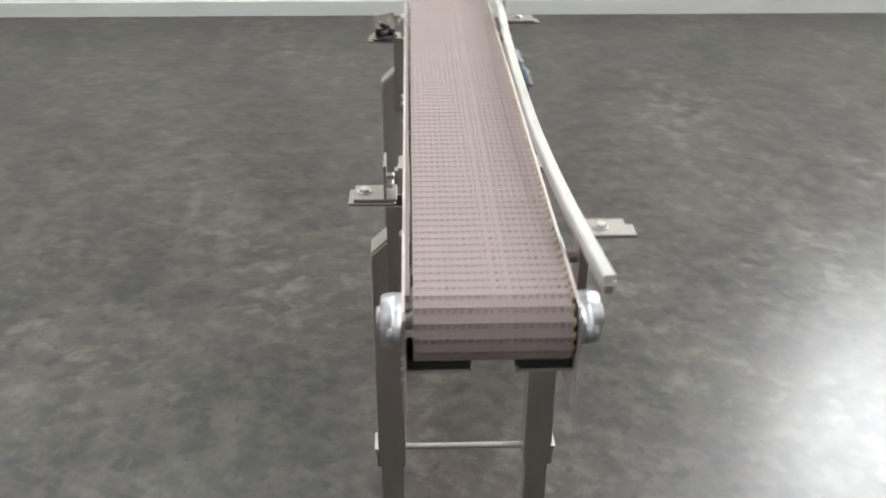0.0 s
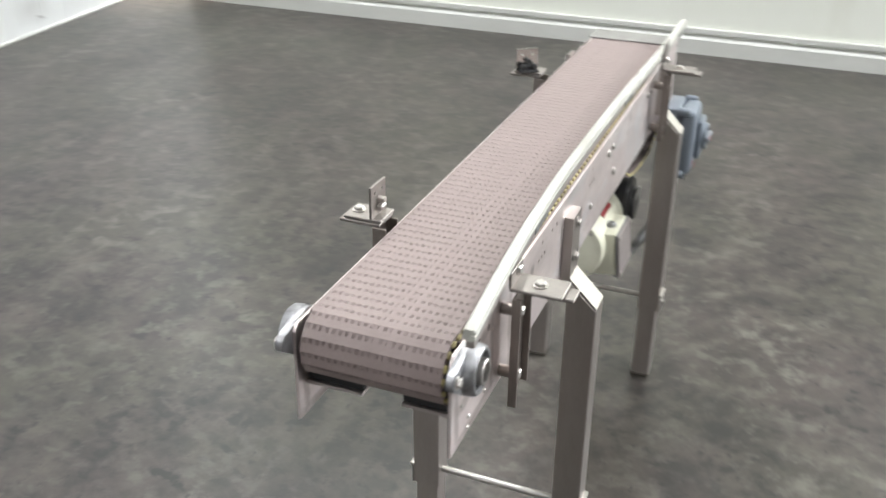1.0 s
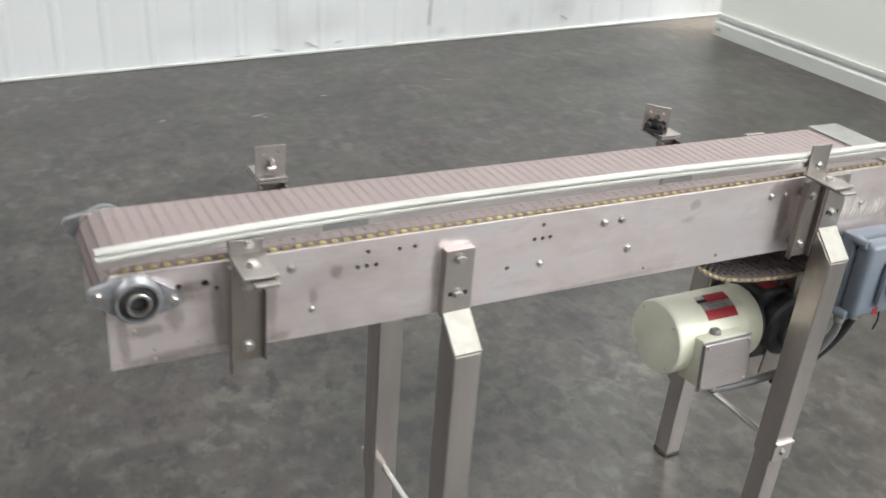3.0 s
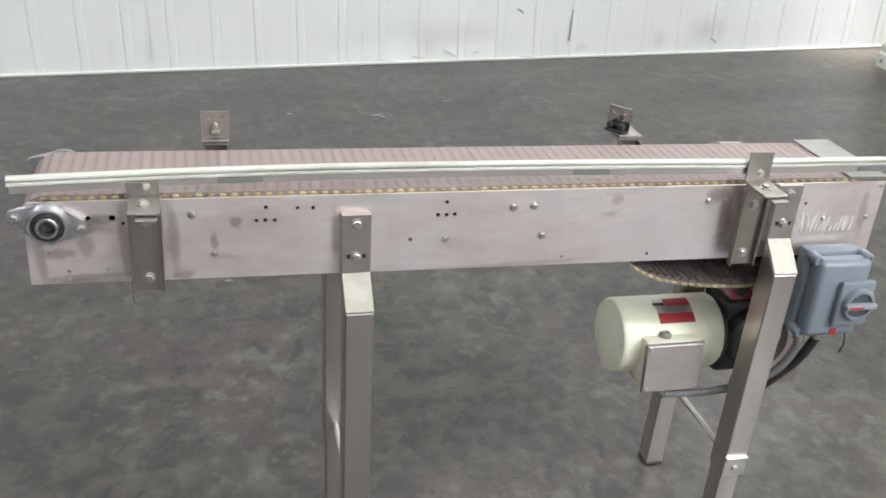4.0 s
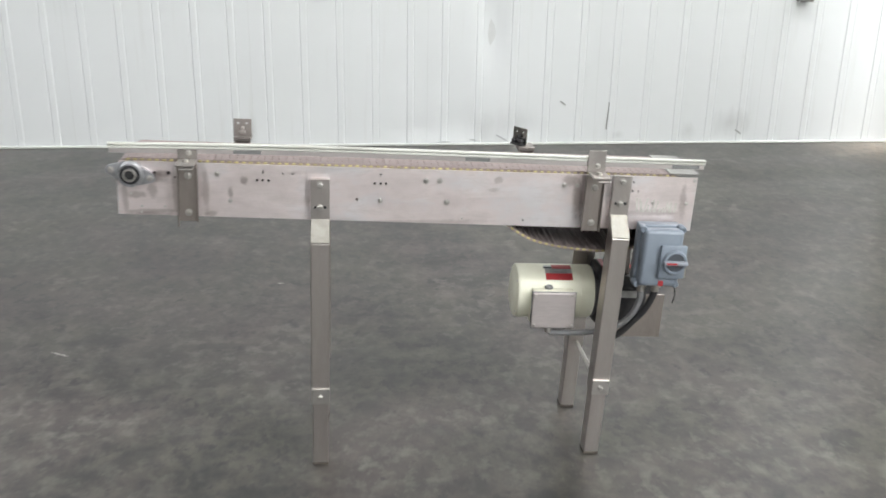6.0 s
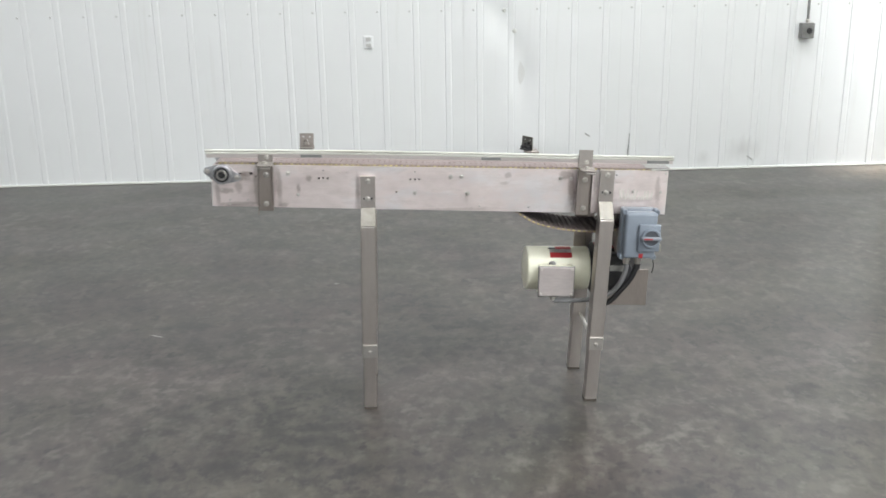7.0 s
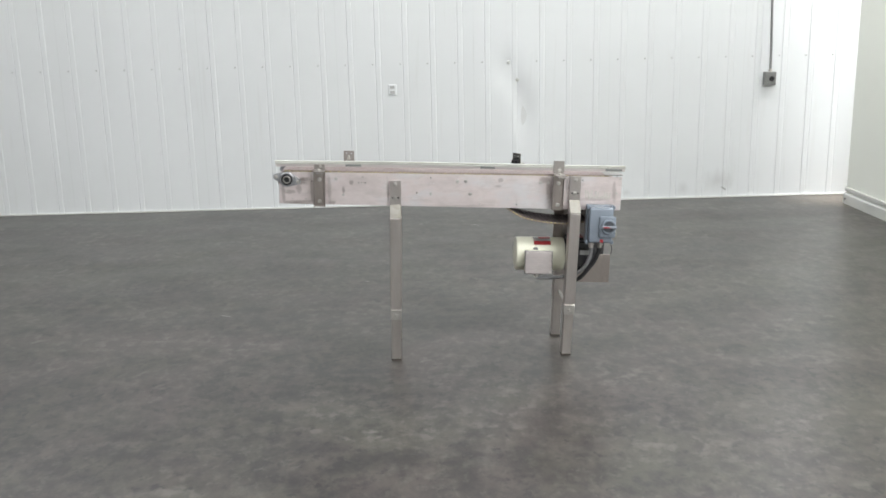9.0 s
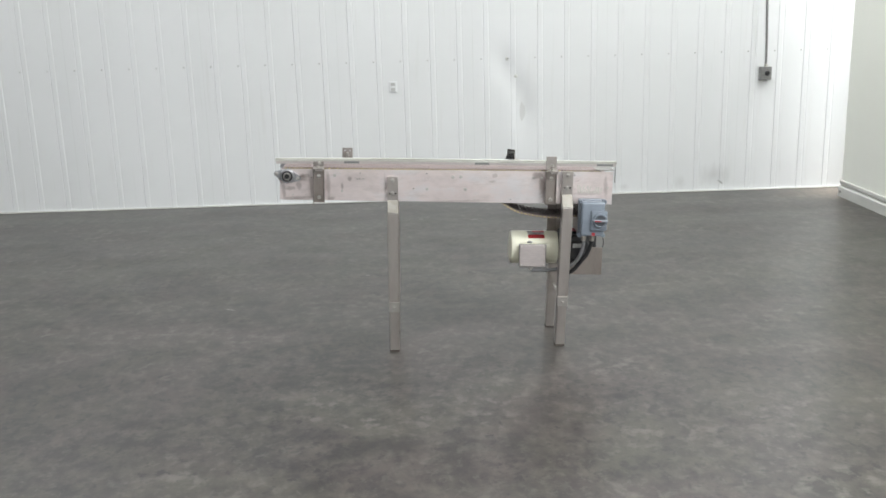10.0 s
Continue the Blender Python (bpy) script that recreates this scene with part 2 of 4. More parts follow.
WALLWHITE = wall_paint("white_metal_panel", (0.81, 0.825, 0.83), (0.77, 0.785, 0.785), (0.64, 0.64, 0.61), ((2.63, 0.14, 0.13, 0.09, 0.30), (2.34, 0.08, 0.05, 0.06, 0.22), (1.10, 0.12, 0.20, 0.12, 0.12), (0.95, 0.10, 0.10, 0.10, 0.12), (1.86, 0.06, 0.04, 0.03, 0.25), (-0.52, 0.10, 0.03, 0.10, 0.2)))
WALLGREEN = wall_paint("pale_wall_paint", (0.88, 0.895, 0.83), (0.84, 0.86, 0.78), (0.66, 0.65, 0.56))


def concrete():
    m, nodes, links, bsdf = mat("polished_concrete")
    co = nodes.new("ShaderNodeTexCoord").outputs["Object"]

    def masked(src, lo, hi, gain):
        r = ramp(nodes, [(lo, (0, 0, 0)), (hi, (1, 1, 1))])
        links.new(src, r.inputs[0])
        k = nodes.new("ShaderNodeMath")
        k.operation = "MULTIPLY"
        k.inputs[1].default_value = gain
        links.new(r.outputs[0], k.inputs[0])
        return k.outputs[0]

    def times(a, b):
        k = nodes.new("ShaderNodeMath")
        k.operation = "MULTIPLY"
        links.new(a, k.inputs[0])
        links.new(b, k.inputs[1])
        return k.outputs[0]

    cloud = noise_tex(nodes, links, co, 0.5, 4, 0.55)
    patch = noise_tex(nodes, links, co, 1.1, 3, 0.5, (1.2, 0.8, 1))
    mott = noise_tex(nodes, links, co, 9.0, 5, 0.62, (0.9, 1.05, 1), 0.1)
    gloss = noise_tex(nodes, links, co, 2.3, 3, 0.5, (1.3, 0.8, 1))
    smudge = noise_tex(nodes, links, co, 7.5, 5, 0.62, (0.95, 1.0, 1), 0.2)
    clump = noise_tex(nodes, links, co, 20.0, 5, 0.62, (0.9, 1.05, 1), 0.2)
    mark = noise_tex(nodes, links, co, 16.0, 4, 0.60, (0.9, 1.1, 1), 0.3)
    chalk = noise_tex(nodes, links, co, 14.0, 4, 0.58, (0.9, 1.0, 1), 0.2)
    where = noise_tex(nodes, links, co, 2.0, 4, 0.6, (1.2, 0.8, 1))
    speck = noise_tex(nodes, links, co, 26.0, 4, 0.6, (1.3, 0.8, 1))
    fine = noise_tex(nodes, links, co, 70.0, 5, 0.7)
    tint = noise_tex(nodes, links, co, 1.7, 4, 0.6)
    r1 = ramp(nodes, [(0.30, (0.0465, 0.0402, 0.0348)), (0.70, (0.0590, 0.0512, 0.0440))])
    links.new(cloud.outputs[0], r1.inputs[0])
    r2 = ramp(nodes, [(0.30, (0.20, 0.20, 0.22)), (0.50, (0.49, 0.49, 0.49)), (0.70, (0.80, 0.80, 0.78))])
    links.new(mott.outputs[0], r2.inputs[0])
    c = mixc(nodes, links, 1.0, r1.outputs[0], r2.outputs[0], "OVERLAY")
    c = mixc(nodes, links, masked(tint.outputs[0], 0.48, 0.68, 0.60), c, (0.060, 0.058, 0.042))
    c = mixc(nodes, links, masked(tint.outputs[0], 0.52, 0.32, 0.60), c, (0.068, 0.0508, 0.0500))
    c = mixc(nodes, links, times(masked(smudge.outputs[0], 0.47, 0.62, 0.70), masked(patch.outputs[0], 0.36, 0.60, 1.0)), c, (0.014, 0.0132, 0.0134))
    c = mixc(nodes, links, times(masked(clump.outputs[0], 0.47, 0.62, 0.80), masked(where.outputs[0], 0.42, 0.60, 1.0)), c, (0.013, 0.0122, 0.0138))
    c = mixc(nodes, links, times(masked(mark.outputs[0], 0.56, 0.64, 0.85), masked(gloss.outputs[0], 0.42, 0.56, 1.0)), c, (0.012, 0.0115, 0.013))
    c = mixc(nodes, links, times(masked(chalk.outputs[0], 0.50, 0.66, 0.95), masked(where.outputs[0], 0.56, 0.38, 1.0)), c, (0.120, 0.111, 0.097))
    dust = noise_tex(nodes, links, co, 24.0, 4, 0.6, (0.9, 1.0, 1), 0.3)
    c = mixc(nodes, links, times(masked(dust.outputs[0], 0.54, 0.66, 0.55), masked(gloss.outputs[0], 0.62, 0.42, 1.0)), c, (0.110, 0.102, 0.089))
    c = mixc(nodes, links, masked(speck.outputs[0], 0.62, 0.70, 0.75), c, (0.020, 0.018, 0.019))
    c = mixc(nodes, links, 0.20, c, fine.outputs[0], "OVERLAY")
    # round and long dark stains
    for sx, sy, ax, ay, gain in ((0.902, -1.075, 0.050, 0.060, 0.7), (0.29, -0.19, 0.035, 0.13, 0.6), (0.745, 0.168, 0.022, 0.035, 0.6), (1.45, -1.5, 0.05, 0.09, 0.5), (0.2, 1.25, 0.03, 0.16, 0.45), (-0.683, 0.514, 0.05, 0.03, 0.5), (0.388, -0.195, 0.05, 0.12, 0.55), (0.293, 0.292, 0.02, 0.12, 0.45), (0.366, 0.588, 0.05, 0.05, 0.55), (0.311, 0.421, 0.045, 0.04, 0.5), (-0.635, -1.628, 0.04, 0.11, 0.5), (-0.691, -0.835, 0.035, 0.16, 0.6), (-2.761, 0.219, 0.018, 0.035, 0.8), (-2.53, 2.09, 0.012, 0.16, 0.6), (-0.45, 0.05, 0.18, 0.24, 0.30), (-0.55, -0.65, 0.2, 0.2, 0.25), (-0.17, 0.128, 0.05, 0.05, 0.5), (-0.005, 0.307, 0.05, 0.08, 0.4), (-0.72, -0.822, 0.04, 0.12, 0.45), (0.353, 0.692, 0.06, 0.06, 0.5), (-0.629, -0.392, 0.03, 0.14, 0.5), (-1.044, 0.598, 0.05, 0.04, 0.5), (-0.812, 0.498, 0.06, 0.04, 0.55)):
        mp = nodes.new("ShaderNodeMapping")
        mp.vector_type = "TEXTURE"
        mp.inputs["Location"].default_value = (sx, sy, 0)
        mp.inputs["Scale"].default_value = (ax, ay, 1)
        links.new(co, mp.inputs[0])
        wob = nodes.new("ShaderNodeVectorMath")
        wob.operation = "MULTIPLY_ADD"
        wob.inputs[1].default_value = (1.6, 1.6, 0)
        links.new(speck.outputs[1], wob.inputs[0])
        links.new(mp.outputs[0], wob.inputs[2])
        off = nodes.new("ShaderNodeVectorMath")
        off.operation = "SUBTRACT"
        off.inputs[1].default_value = (0.8, 0.8, 0)
        links.new(wob.outputs[0], off.inputs[0])
        ln = nodes.new("ShaderNodeVectorMath")
        ln.operation = "LENGTH"
        links.new(off.outputs[0], ln.inputs[0])
        c = mixc(nodes, links, masked(ln.outputs[1], 1.2, 0.55, gain), c, (0.019, 0.0178, 0.0180))
    # tan dust swept into the corner
    mp = nodes.new("ShaderNodeMapping")
    mp.vector_type = "TEXTURE"
    mp.inputs["Location"].default_value = (-3.32, 3.75, 0)
    mp.inputs["Scale"].default_value = (0.42, 0.75, 1)
    links.new(co, mp.inputs[0])
    ln = nodes.new("ShaderNodeVectorMath")
    ln.operation = "LENGTH"
    links.new(mp.outputs[0], ln.inputs[0])
    c = mixc(nodes, links, times(masked(ln.outputs[1], 1.0, 0.3, 0.85), masked(clump.outputs[0], 0.30, 0.52, 1.0)), c, (0.20, 0.155, 0.115))
    # pale scratches
    for sx, sy, ax, ay, turn in ((-0.60, -0.94, 0.006, 0.045, -30), (-2.73, 0.53, 0.010, 0.035, 10), (-2.92, 1.575, 0.005, 0.045, -35), (-2.70, 0.555, 0.008, 0.02, -20), (-1.216, -0.211, 0.008, 0.015, 0), (-2.80, 0.125, 0.010, 0.02, 20), (-2.89, 0.90, 0.008, 0.025, 0)):
        mp = nodes.new("ShaderNodeMapping")
        mp.vector_type = "TEXTURE"
        mp.inputs["Location"].default_value = (sx, sy, 0)
        mp.inputs["Rotation"].default_value = (0, 0, radians(turn))
        mp.inputs["Scale"].default_value = (ax, ay, 1)
        links.new(co, mp.inputs[0])
        ln = nodes.new("ShaderNodeVectorMath")
        ln.operation = "LENGTH"
        links.new(mp.outputs[0], ln.inputs[0])
        c = mixc(nodes, links, times(masked(ln.outputs[1], 1.1, 0.5, 0.9), masked(fine.outputs[0], 0.35, 0.55, 1.0)), c, (0.42, 0.41, 0.38))
    links.new(c, bsdf.inputs["Base Color"])
    mr = nodes.new("ShaderNodeMapRange")
    mr.inputs[1].default_value, mr.inputs[2].default_value = 0.3, 0.7
    mr.inputs[3].default_value, mr.inputs[4].default_value = 0.28, 0.345
    links.new(gloss.outputs[0], mr.inputs[0])
    links.new(mr.outputs[0], bsdf.inputs["Roughness"])
    bsdf.inputs["Specular IOR Level"].default_value = 0.6
    return m


CONCRETE = concrete()


# ---- mesh helpers ----
def finish(name, bm, material, parent=None, label="", smooth=False):
    bmesh.ops.recalc_face_normals(bm, faces=bm.faces)
    me = bpy.data.meshes.new(name)
    bm.to_mesh(me)
    bm.free()
    me.materials.append(material)
    if smooth:
        for p in me.polygons:
            p.use_smooth = True
        me.set_sharp_from_angle(angle=radians(35))
    ob = new(name, me)
    if parent:
        ob.parent = parent
    if label:
        tagged(ob, label)
    return ob


def part(name, bm, material, parent, label="", smooth=False):
    return finish(name, bm, material, parent, label, smooth)


def share(name, me, m, parent):
    ob = new(name, me)
    ob.parent = parent
    ob.matrix_local = m
    return ob


def box(bm, x0, x1, y0, y1, z0, z1, m=None, bevel=0.0, seg=1):
    t = bmesh.new()
    bmesh.ops.create_cube(t, size=1)
    for v in t.verts:
        v.co = Vector(((x0 + x1) / 2 + v.co.x * (x1 - x0), (y0 + y1) / 2 + v.co.y * (y1 - y0), (z0 + z1) / 2 + v.co.z * (z1 - z0)))
    if bevel:
        bmesh.ops.bevel(t, geom=t.edges, offset=bevel, segments=seg, affect="EDGES", profile=0.5)
    return merge(bm, t, m)


def merge(bm, t, m=None):
    if m is not None:
        bmesh.ops.transform(t, matrix=m, verts=t.verts)
    made = {}
    for v in t.verts:
        made[v] = bm.verts.new(v.co)
    for f in t.faces:
        bm.faces.new([made[v] for v in f.verts])
    t.free()
    return bm


def lathe(bm, profile, m, seg=32, closed=True):
    """Turn a profile of (radius, height) about the z axis of m."""
    rings = []
    for r, h in profile:
        rings.append([bm.verts.new(m @ Vector((r * math.cos(2 * math.pi * i / seg), r * math.sin(2 * math.pi * i / seg), h))) for i in range(seg)])
    for a, b in zip(rings, rings[1:]):
        for i in range(seg):
            bm.faces.new((a[i], a[(i + 1) % seg], b[(i + 1) % seg], b[i]))
    if closed:
        bm.faces.new(rings[0][::-1])
        bm.faces.new(rings[-1])
    return bm


def prism(bm, outline, h0, h1, m, bevel=0.0):
    """Extrude an outline of (a, b) from height h0 to h1 along the z axis of m."""
    t = bmesh.new()
    lo = [t.verts.new((a, b, h0)) for a, b in outline]
    hi = [t.verts.new((a, b, h1)) for a, b in outline]
    t.faces.new(lo[::-1])
    t.faces.new(hi)
    n = len(lo)
    for i in range(n):
        t.faces.new((lo[i], lo[(i + 1) % n], hi[(i + 1) % n], hi[i]))
    if bevel:
        bmesh.ops.bevel(t, geom=t.edges, offset=bevel, segments=1, affect="EDGES", profile=0.5)
    return merge(bm, t, m)


def sweep(bm, pts, r, seg=12):
    rings, prev = [], None
    n = len(pts)
    for i, p in enumerate(pts):
        d = (Vector(pts[min(i + 1, n - 1)]) - Vector(pts[max(i - 1, 0)])).normalized()
        a = d.orthogonal().normalized() if prev is None else (prev - d * prev.dot(d)).normalized()
        prev = a
        b = d.cross(a)
        rings.append([bm.verts.new(Vector(p) + r * (math.cos(2 * math.pi * k / seg) * a + math.sin(2 * math.pi * k / seg) * b)) for k in range(seg)])
    for u, v in zip(rings, rings[1:]):
        for k in range(seg):
            bm.faces.new((u[k], u[(k + 1) % seg], v[(k + 1) % seg], v[k]))
    bm.faces.new(rings[0][::-1])
    bm.faces.new(rings[-1])
    return bm


def spline(pts, n=8):
    out = []
    for i in range(len(pts) - 1):
        p = [Vector(pts[max(i - 1, 0)]), Vector(pts[i]), Vector(pts[i + 1]), Vector(pts[min(i + 2, len(pts) - 1)])]
        for k in range(n):
            t = k / n
            out.append(0.5 * (2 * p[1] + (p[2] - p[0]) * t + (2 * p[0] - 5 * p[1] + 4 * p[2] - p[3]) * t * t + (3 * p[1] - p[0] - 3 * p[2] + p[3]) * t ** 3))
    out.append(Vector(pts[-1]))
    return out


def drilled_plate(bm, outline, holes, h0, h1, m, seg=14):
    """A plate with round holes right through it."""
    t = bmesh.new()
    loops = [outline] + [[(a + r * math.cos(2 * math.pi * i / seg), b + r * math.sin(2 * math.pi * i / seg)) for i in range(seg)] for a, b, r in holes]
    for lp in loops:
        vs = [t.verts.new((a, b, h0)) for a, b in lp]
        for i in range(len(vs)):
            t.edges.new((vs[i], vs[(i + 1) % len(vs)]))
    bmesh.ops.triangle_fill(t, edges=t.edges, use_beauty=True, use_dissolve=False)
    made = bmesh.ops.extrude_face_region(t, geom=t.faces[:])
    bmesh.ops.translate(t, verts=[g for g in made["geom"] if isinstance(g, bmesh.types.BMVert)], vec=(0, 0, h1 - h0))
    return merge(bm, t, m)


# ---- room ----
def grid_sheet(name, x0, x1, y0, y1, z, material, thick):
    bm = bmesh.new()
    box(bm, x0, x1, y0, y1, z - thick, z)
    return finish(name, bm, material)


floor = tagged(grid_sheet("floor", WEST - 0.3, EAST + 0.3, SOUTH - 0.3, BACK + 0.3, 0, CONCRETE, 0.2), "worn grey polished concrete warehouse floor with dark scuffs", "floor", kind="structure")
ceiling = tagged(grid_sheet("ceiling", WEST - 0.3, EAST + 0.3, SOUTH - 0.3, BACK + 0.3, CEIL + 0.1, CEILMAT, 0.1), "plain white warehouse ceiling", "ceiling", kind="structure")

# ribbed metal wall behind the conveyor, in panels five ribs wide
WTOP = CEIL
bm = bmesh.new()
box(bm, WEST - 0.25, WEST - 0.03, SOUTH, BACK, 0, WTOP)
wall_west = tagged(finish("wall_west", bm, CEILMAT), "white ribbed metal panel wall, dented and scuffed near the floor", "wall", kind="structure")


def rib_y(k):
    return -3.2747 + 0.2210 * k


def rib_profile(y0, y1, ribs):
    pts = [(0.0, y0)]
    for r in ribs:
        pts += [(0.0, r - 0.0265), (-0.0028, r - 0.0250), (-0.0028, r - 0.0225), (0.0022, r - 0.0165), (0.0022, r + 0.0165), (-0.0028, r + 0.0225), (-0.0028, r + 0.0250), (0.0, r + 0.0265)]
    return pts + [(0.0, y1)]


def dent(y, z):
    d = 0.0
    for cy, cz, sy, sz, depth in ((0.842, 1.10, 0.09, 0.13, 0.026), (1.002, 0.72, 0.07, 0.20, 0.036), (0.942, 0.93, 0.05, 0.08, 0.017), (0.822, 0.13, 0.12, 0.10, 0.012), (0.482, 0.11, 0.16, 0.05, 0.008), (1.202, 0.11, 0.14, 0.05, 0.010)):
        d += depth * math.exp(-((y - cy) / sy) ** 2 - ((z - cz) / sz) ** 2)
    return d


first, last = -17, 48
HEIGHTS = [0.012] + [0.04 * i for i in range(1, 36)] + [1.6, 2.5, WTOP]
for k in range(first, last + 1, 5):
    y0, y1 = max(rib_y(k - 0.5), SOUTH), min(rib_y(k + 4.5), BACK)
    ribs = [rib_y(k + i) for i in range(5) if y0 + 0.03 < rib_y(k + i) < y1 - 0.03]
    prof = rib_profile(y0 + 0.001, y1 - 0.001, ribs)
    fine_prof = []
    for (a, b), (c, d) in zip(prof, prof[1:]):
        n = 4 if d - b > 0.08 else 1
        fine_prof += [(a + (c - a) * i / n, b + (d - b) * i / n) for i in range(n)]
    fine_prof.append(prof[-1])
    bm = bmesh.new()
    rows = [[bm.verts.new((WEST + px - dent(py, z), py, z)) for px, py in fine_prof] for z in HEIGHTS]
    for ra, rb in zip(rows, rows[1:]):
        for i in range(len(ra) - 1):
            bm.faces.new((ra[i], ra[i + 1], rb[i + 1], rb[i]))
    part("panel", bm, WALLWHITE, wall_west, "", True)

bm = bmesh.new()
box(bm, WEST - 0.02, WEST + 0.014, SOUTH, BACK, 0, 0.012, None, 0.002)
tagged(finish("trim", bm, CURB), "thin white base strip along the metal wall", "trim", kind="structure")

# end wall with a high window
bm = bmesh.new()
for a, b, c, d in ((GAP, 2.45, 0, CEIL), (2.45, 5.05, 4.0, CEIL), (2.45, 5.05, 0, 2.2), (5.05, EAST, 0, CEIL)):
    box(bm, a, b, NORTH, NORTH + 0.25, c, d)
wall_north = tagged(finish("wall_north", bm, WALLGREEN), "pale painted plain end wall with a white foot rail", "wall", kind="structure")
window = tagged(new("window_1"), "high window with a pale frame in the end wall", "window", kind="structure")
for x0, x1, z0, z1 in ((2.45, 5.05, 2.2, 2.25), (2.45, 5.05, 3.95, 4.0), (2.45, 2.50, 2.25, 3.95), (5.0, 5.05, 2.25, 3.95)):
    bm = bmesh.new()
    box(bm, x0, x1, NORTH + 0.08, NORTH + 0.16, z0, z1, None, 0.003)
    part("window_frame", bm, CURB, window)
for nm, x0, x1, y0, y1 in (("wall_back", WEST, EAST, BACK, BACK + 0.2), ("wall_east", EAST, EAST + 0.25, SOUTH, BACK + 0.2), ("wall_south", WEST, EAST, SOUTH - 0.25, SOUTH)):
    bm = bmesh.new()
    box(bm, x0, x1, y0, y1, 0, CEIL)
    tagged(finish(nm, bm, WALLWHITE), "plain white warehouse wall", "wall", kind="structure")
bm = bmesh.new()
mcurb = Matrix(((0, 0, 1, 0), (1, 0, 0, 0), (0, 1, 0, 0), (0, 0, 0, 1)))
prism(bm, [(NORTH, 0), (NORTH - 0.024, 0), (NORTH - 0.024, 0.074), (NORTH - 0.014, 0.086), (NORTH, 0.090)], GAP - 0.004, EAST, mcurb)
baseboard = tagged(finish("baseboard", bm, CURB), "white painted curb at the foot of the end wall", "curb", kind="structure")
bm = bmesh.new()
box(bm, GAP - 0.004, EAST, NORTH - 0.018, NORTH, 0.102, 0.132, None, 0.005, 2)
part("bead", bm, CURB, baseboard)
bm = bmesh.new()
lathe(bm, [(0.011, 0.0), (0.011, 0.003), (0.006, 0.006)], Matrix.Translation((GAP + 0.035, NORTH - 0.024, 0.040)) @ pose(0, 0, 0, 90), 12)
part("bolt_head", bm, GREYBOX, baseboard, "dark bolt head")

# ---- ceiling lights ----
EMIT, _, _, eb = mat("lamp_diffuser")
eb.inputs["Emission Color"].default_value = (1, 0.985, 0.95, 1)
eb.inputs["Emission Strength"].default_value = 3.0
for lx, ly, watts in LAMPS:
    lamp = tagged(new("ceiling_light"), "white fluorescent strip light fixed under the ceiling", "ceiling light", "ceiling lights")
    lamp.location = (lx, ly, CEIL)
    bm = bmesh.new()
    box(bm, -0.17, 0.17, -1.2, 1.2, -0.10, 0, None, 0.01)
    part("housing", bm, CEILMAT, lamp)
    bm = bmesh.new()
    box(bm, -0.14, 0.14, -1.16, 1.16, -0.125, -0.101, None, 0.006)
    part("diffuser", bm, EMIT, lamp)

# ---- wall fixtures ----
outlet = tagged(new("wall_outlet"), "small white cover plate on the ribbed wall", "wall plate")
outlet.location = (WEST + 0.001, -0.070, 0.959)
bm = bmesh.new()
box(bm, 0, 0.008, -0.0325, 0.0325, -0.0435, 0.0435, None, 0.003)
part("cover_plate", bm, WALLWHITE, outlet)
for dz in (0.021, -0.021):
    bm = bmesh.new()
    box(bm, 0.008, 0.012, -0.018, 0.018, dz - 0.013, dz + 0.013, None, 0.002)
    part("socket", bm, SOCKET, outlet, "grey socket face")

ebox = tagged(new("junction_box"), "grey metal outlet box on the ribbed wall with conduit", "electric box")
ebox.location = (WEST + 0.004, 3.010, 0.983)
bm = bmesh.new()
box(bm, 0, 0.055, -0.046, 0.046, -0.053, 0.053, None, 0.004, 2)
part("body", bm, GREYBOX, ebox)
bm = bmesh.new()
lathe(bm, [(0.020, 0), (0.020, 0.006), (0.013, 0.008), (0.012, 0.004)], Matrix.Translation((0.055, 0.008, 0.0)) @ pose(0, 0, 0, 0, 90, 0), 20)
part("socket", bm, BLACK, ebox, "round black socket")
bm = bmesh.new()
sweep(bm, [(0.028, 0.003, 0.050), (0.026, 0.001, 0.25), (0.024, -0.012, 0.6), (0.024, -0.014, 4.1)], 0.0095, 10)
part("conduit", bm, GREYBOX, ebox)
bm = bmesh.new()
lathe(bm, [(0.015, 0.046), (0.015, 0.075), (0.012, 0.078)], Matrix.Translation((0.028, 0.003, 0)), 14)
part("connector", bm, BOLT, ebox)

screw = bmesh.new()
lathe(screw, [(0.007, 0), (0.007, 0.002), (0.004, 0.005)], pose(0, 0, 0, 0, 90, 0), 8)
screw_me = bpy.data.meshes.new("screw")
screw.to_mesh(screw_me)
screw.free()
screw_me.materials.append(SOCKET)
for k in range(first + 1, last + 1):
    share("screw", screw_me, Matrix.Translation((WEST, rib_y(k) - 0.042, 1.163)), wall_west)

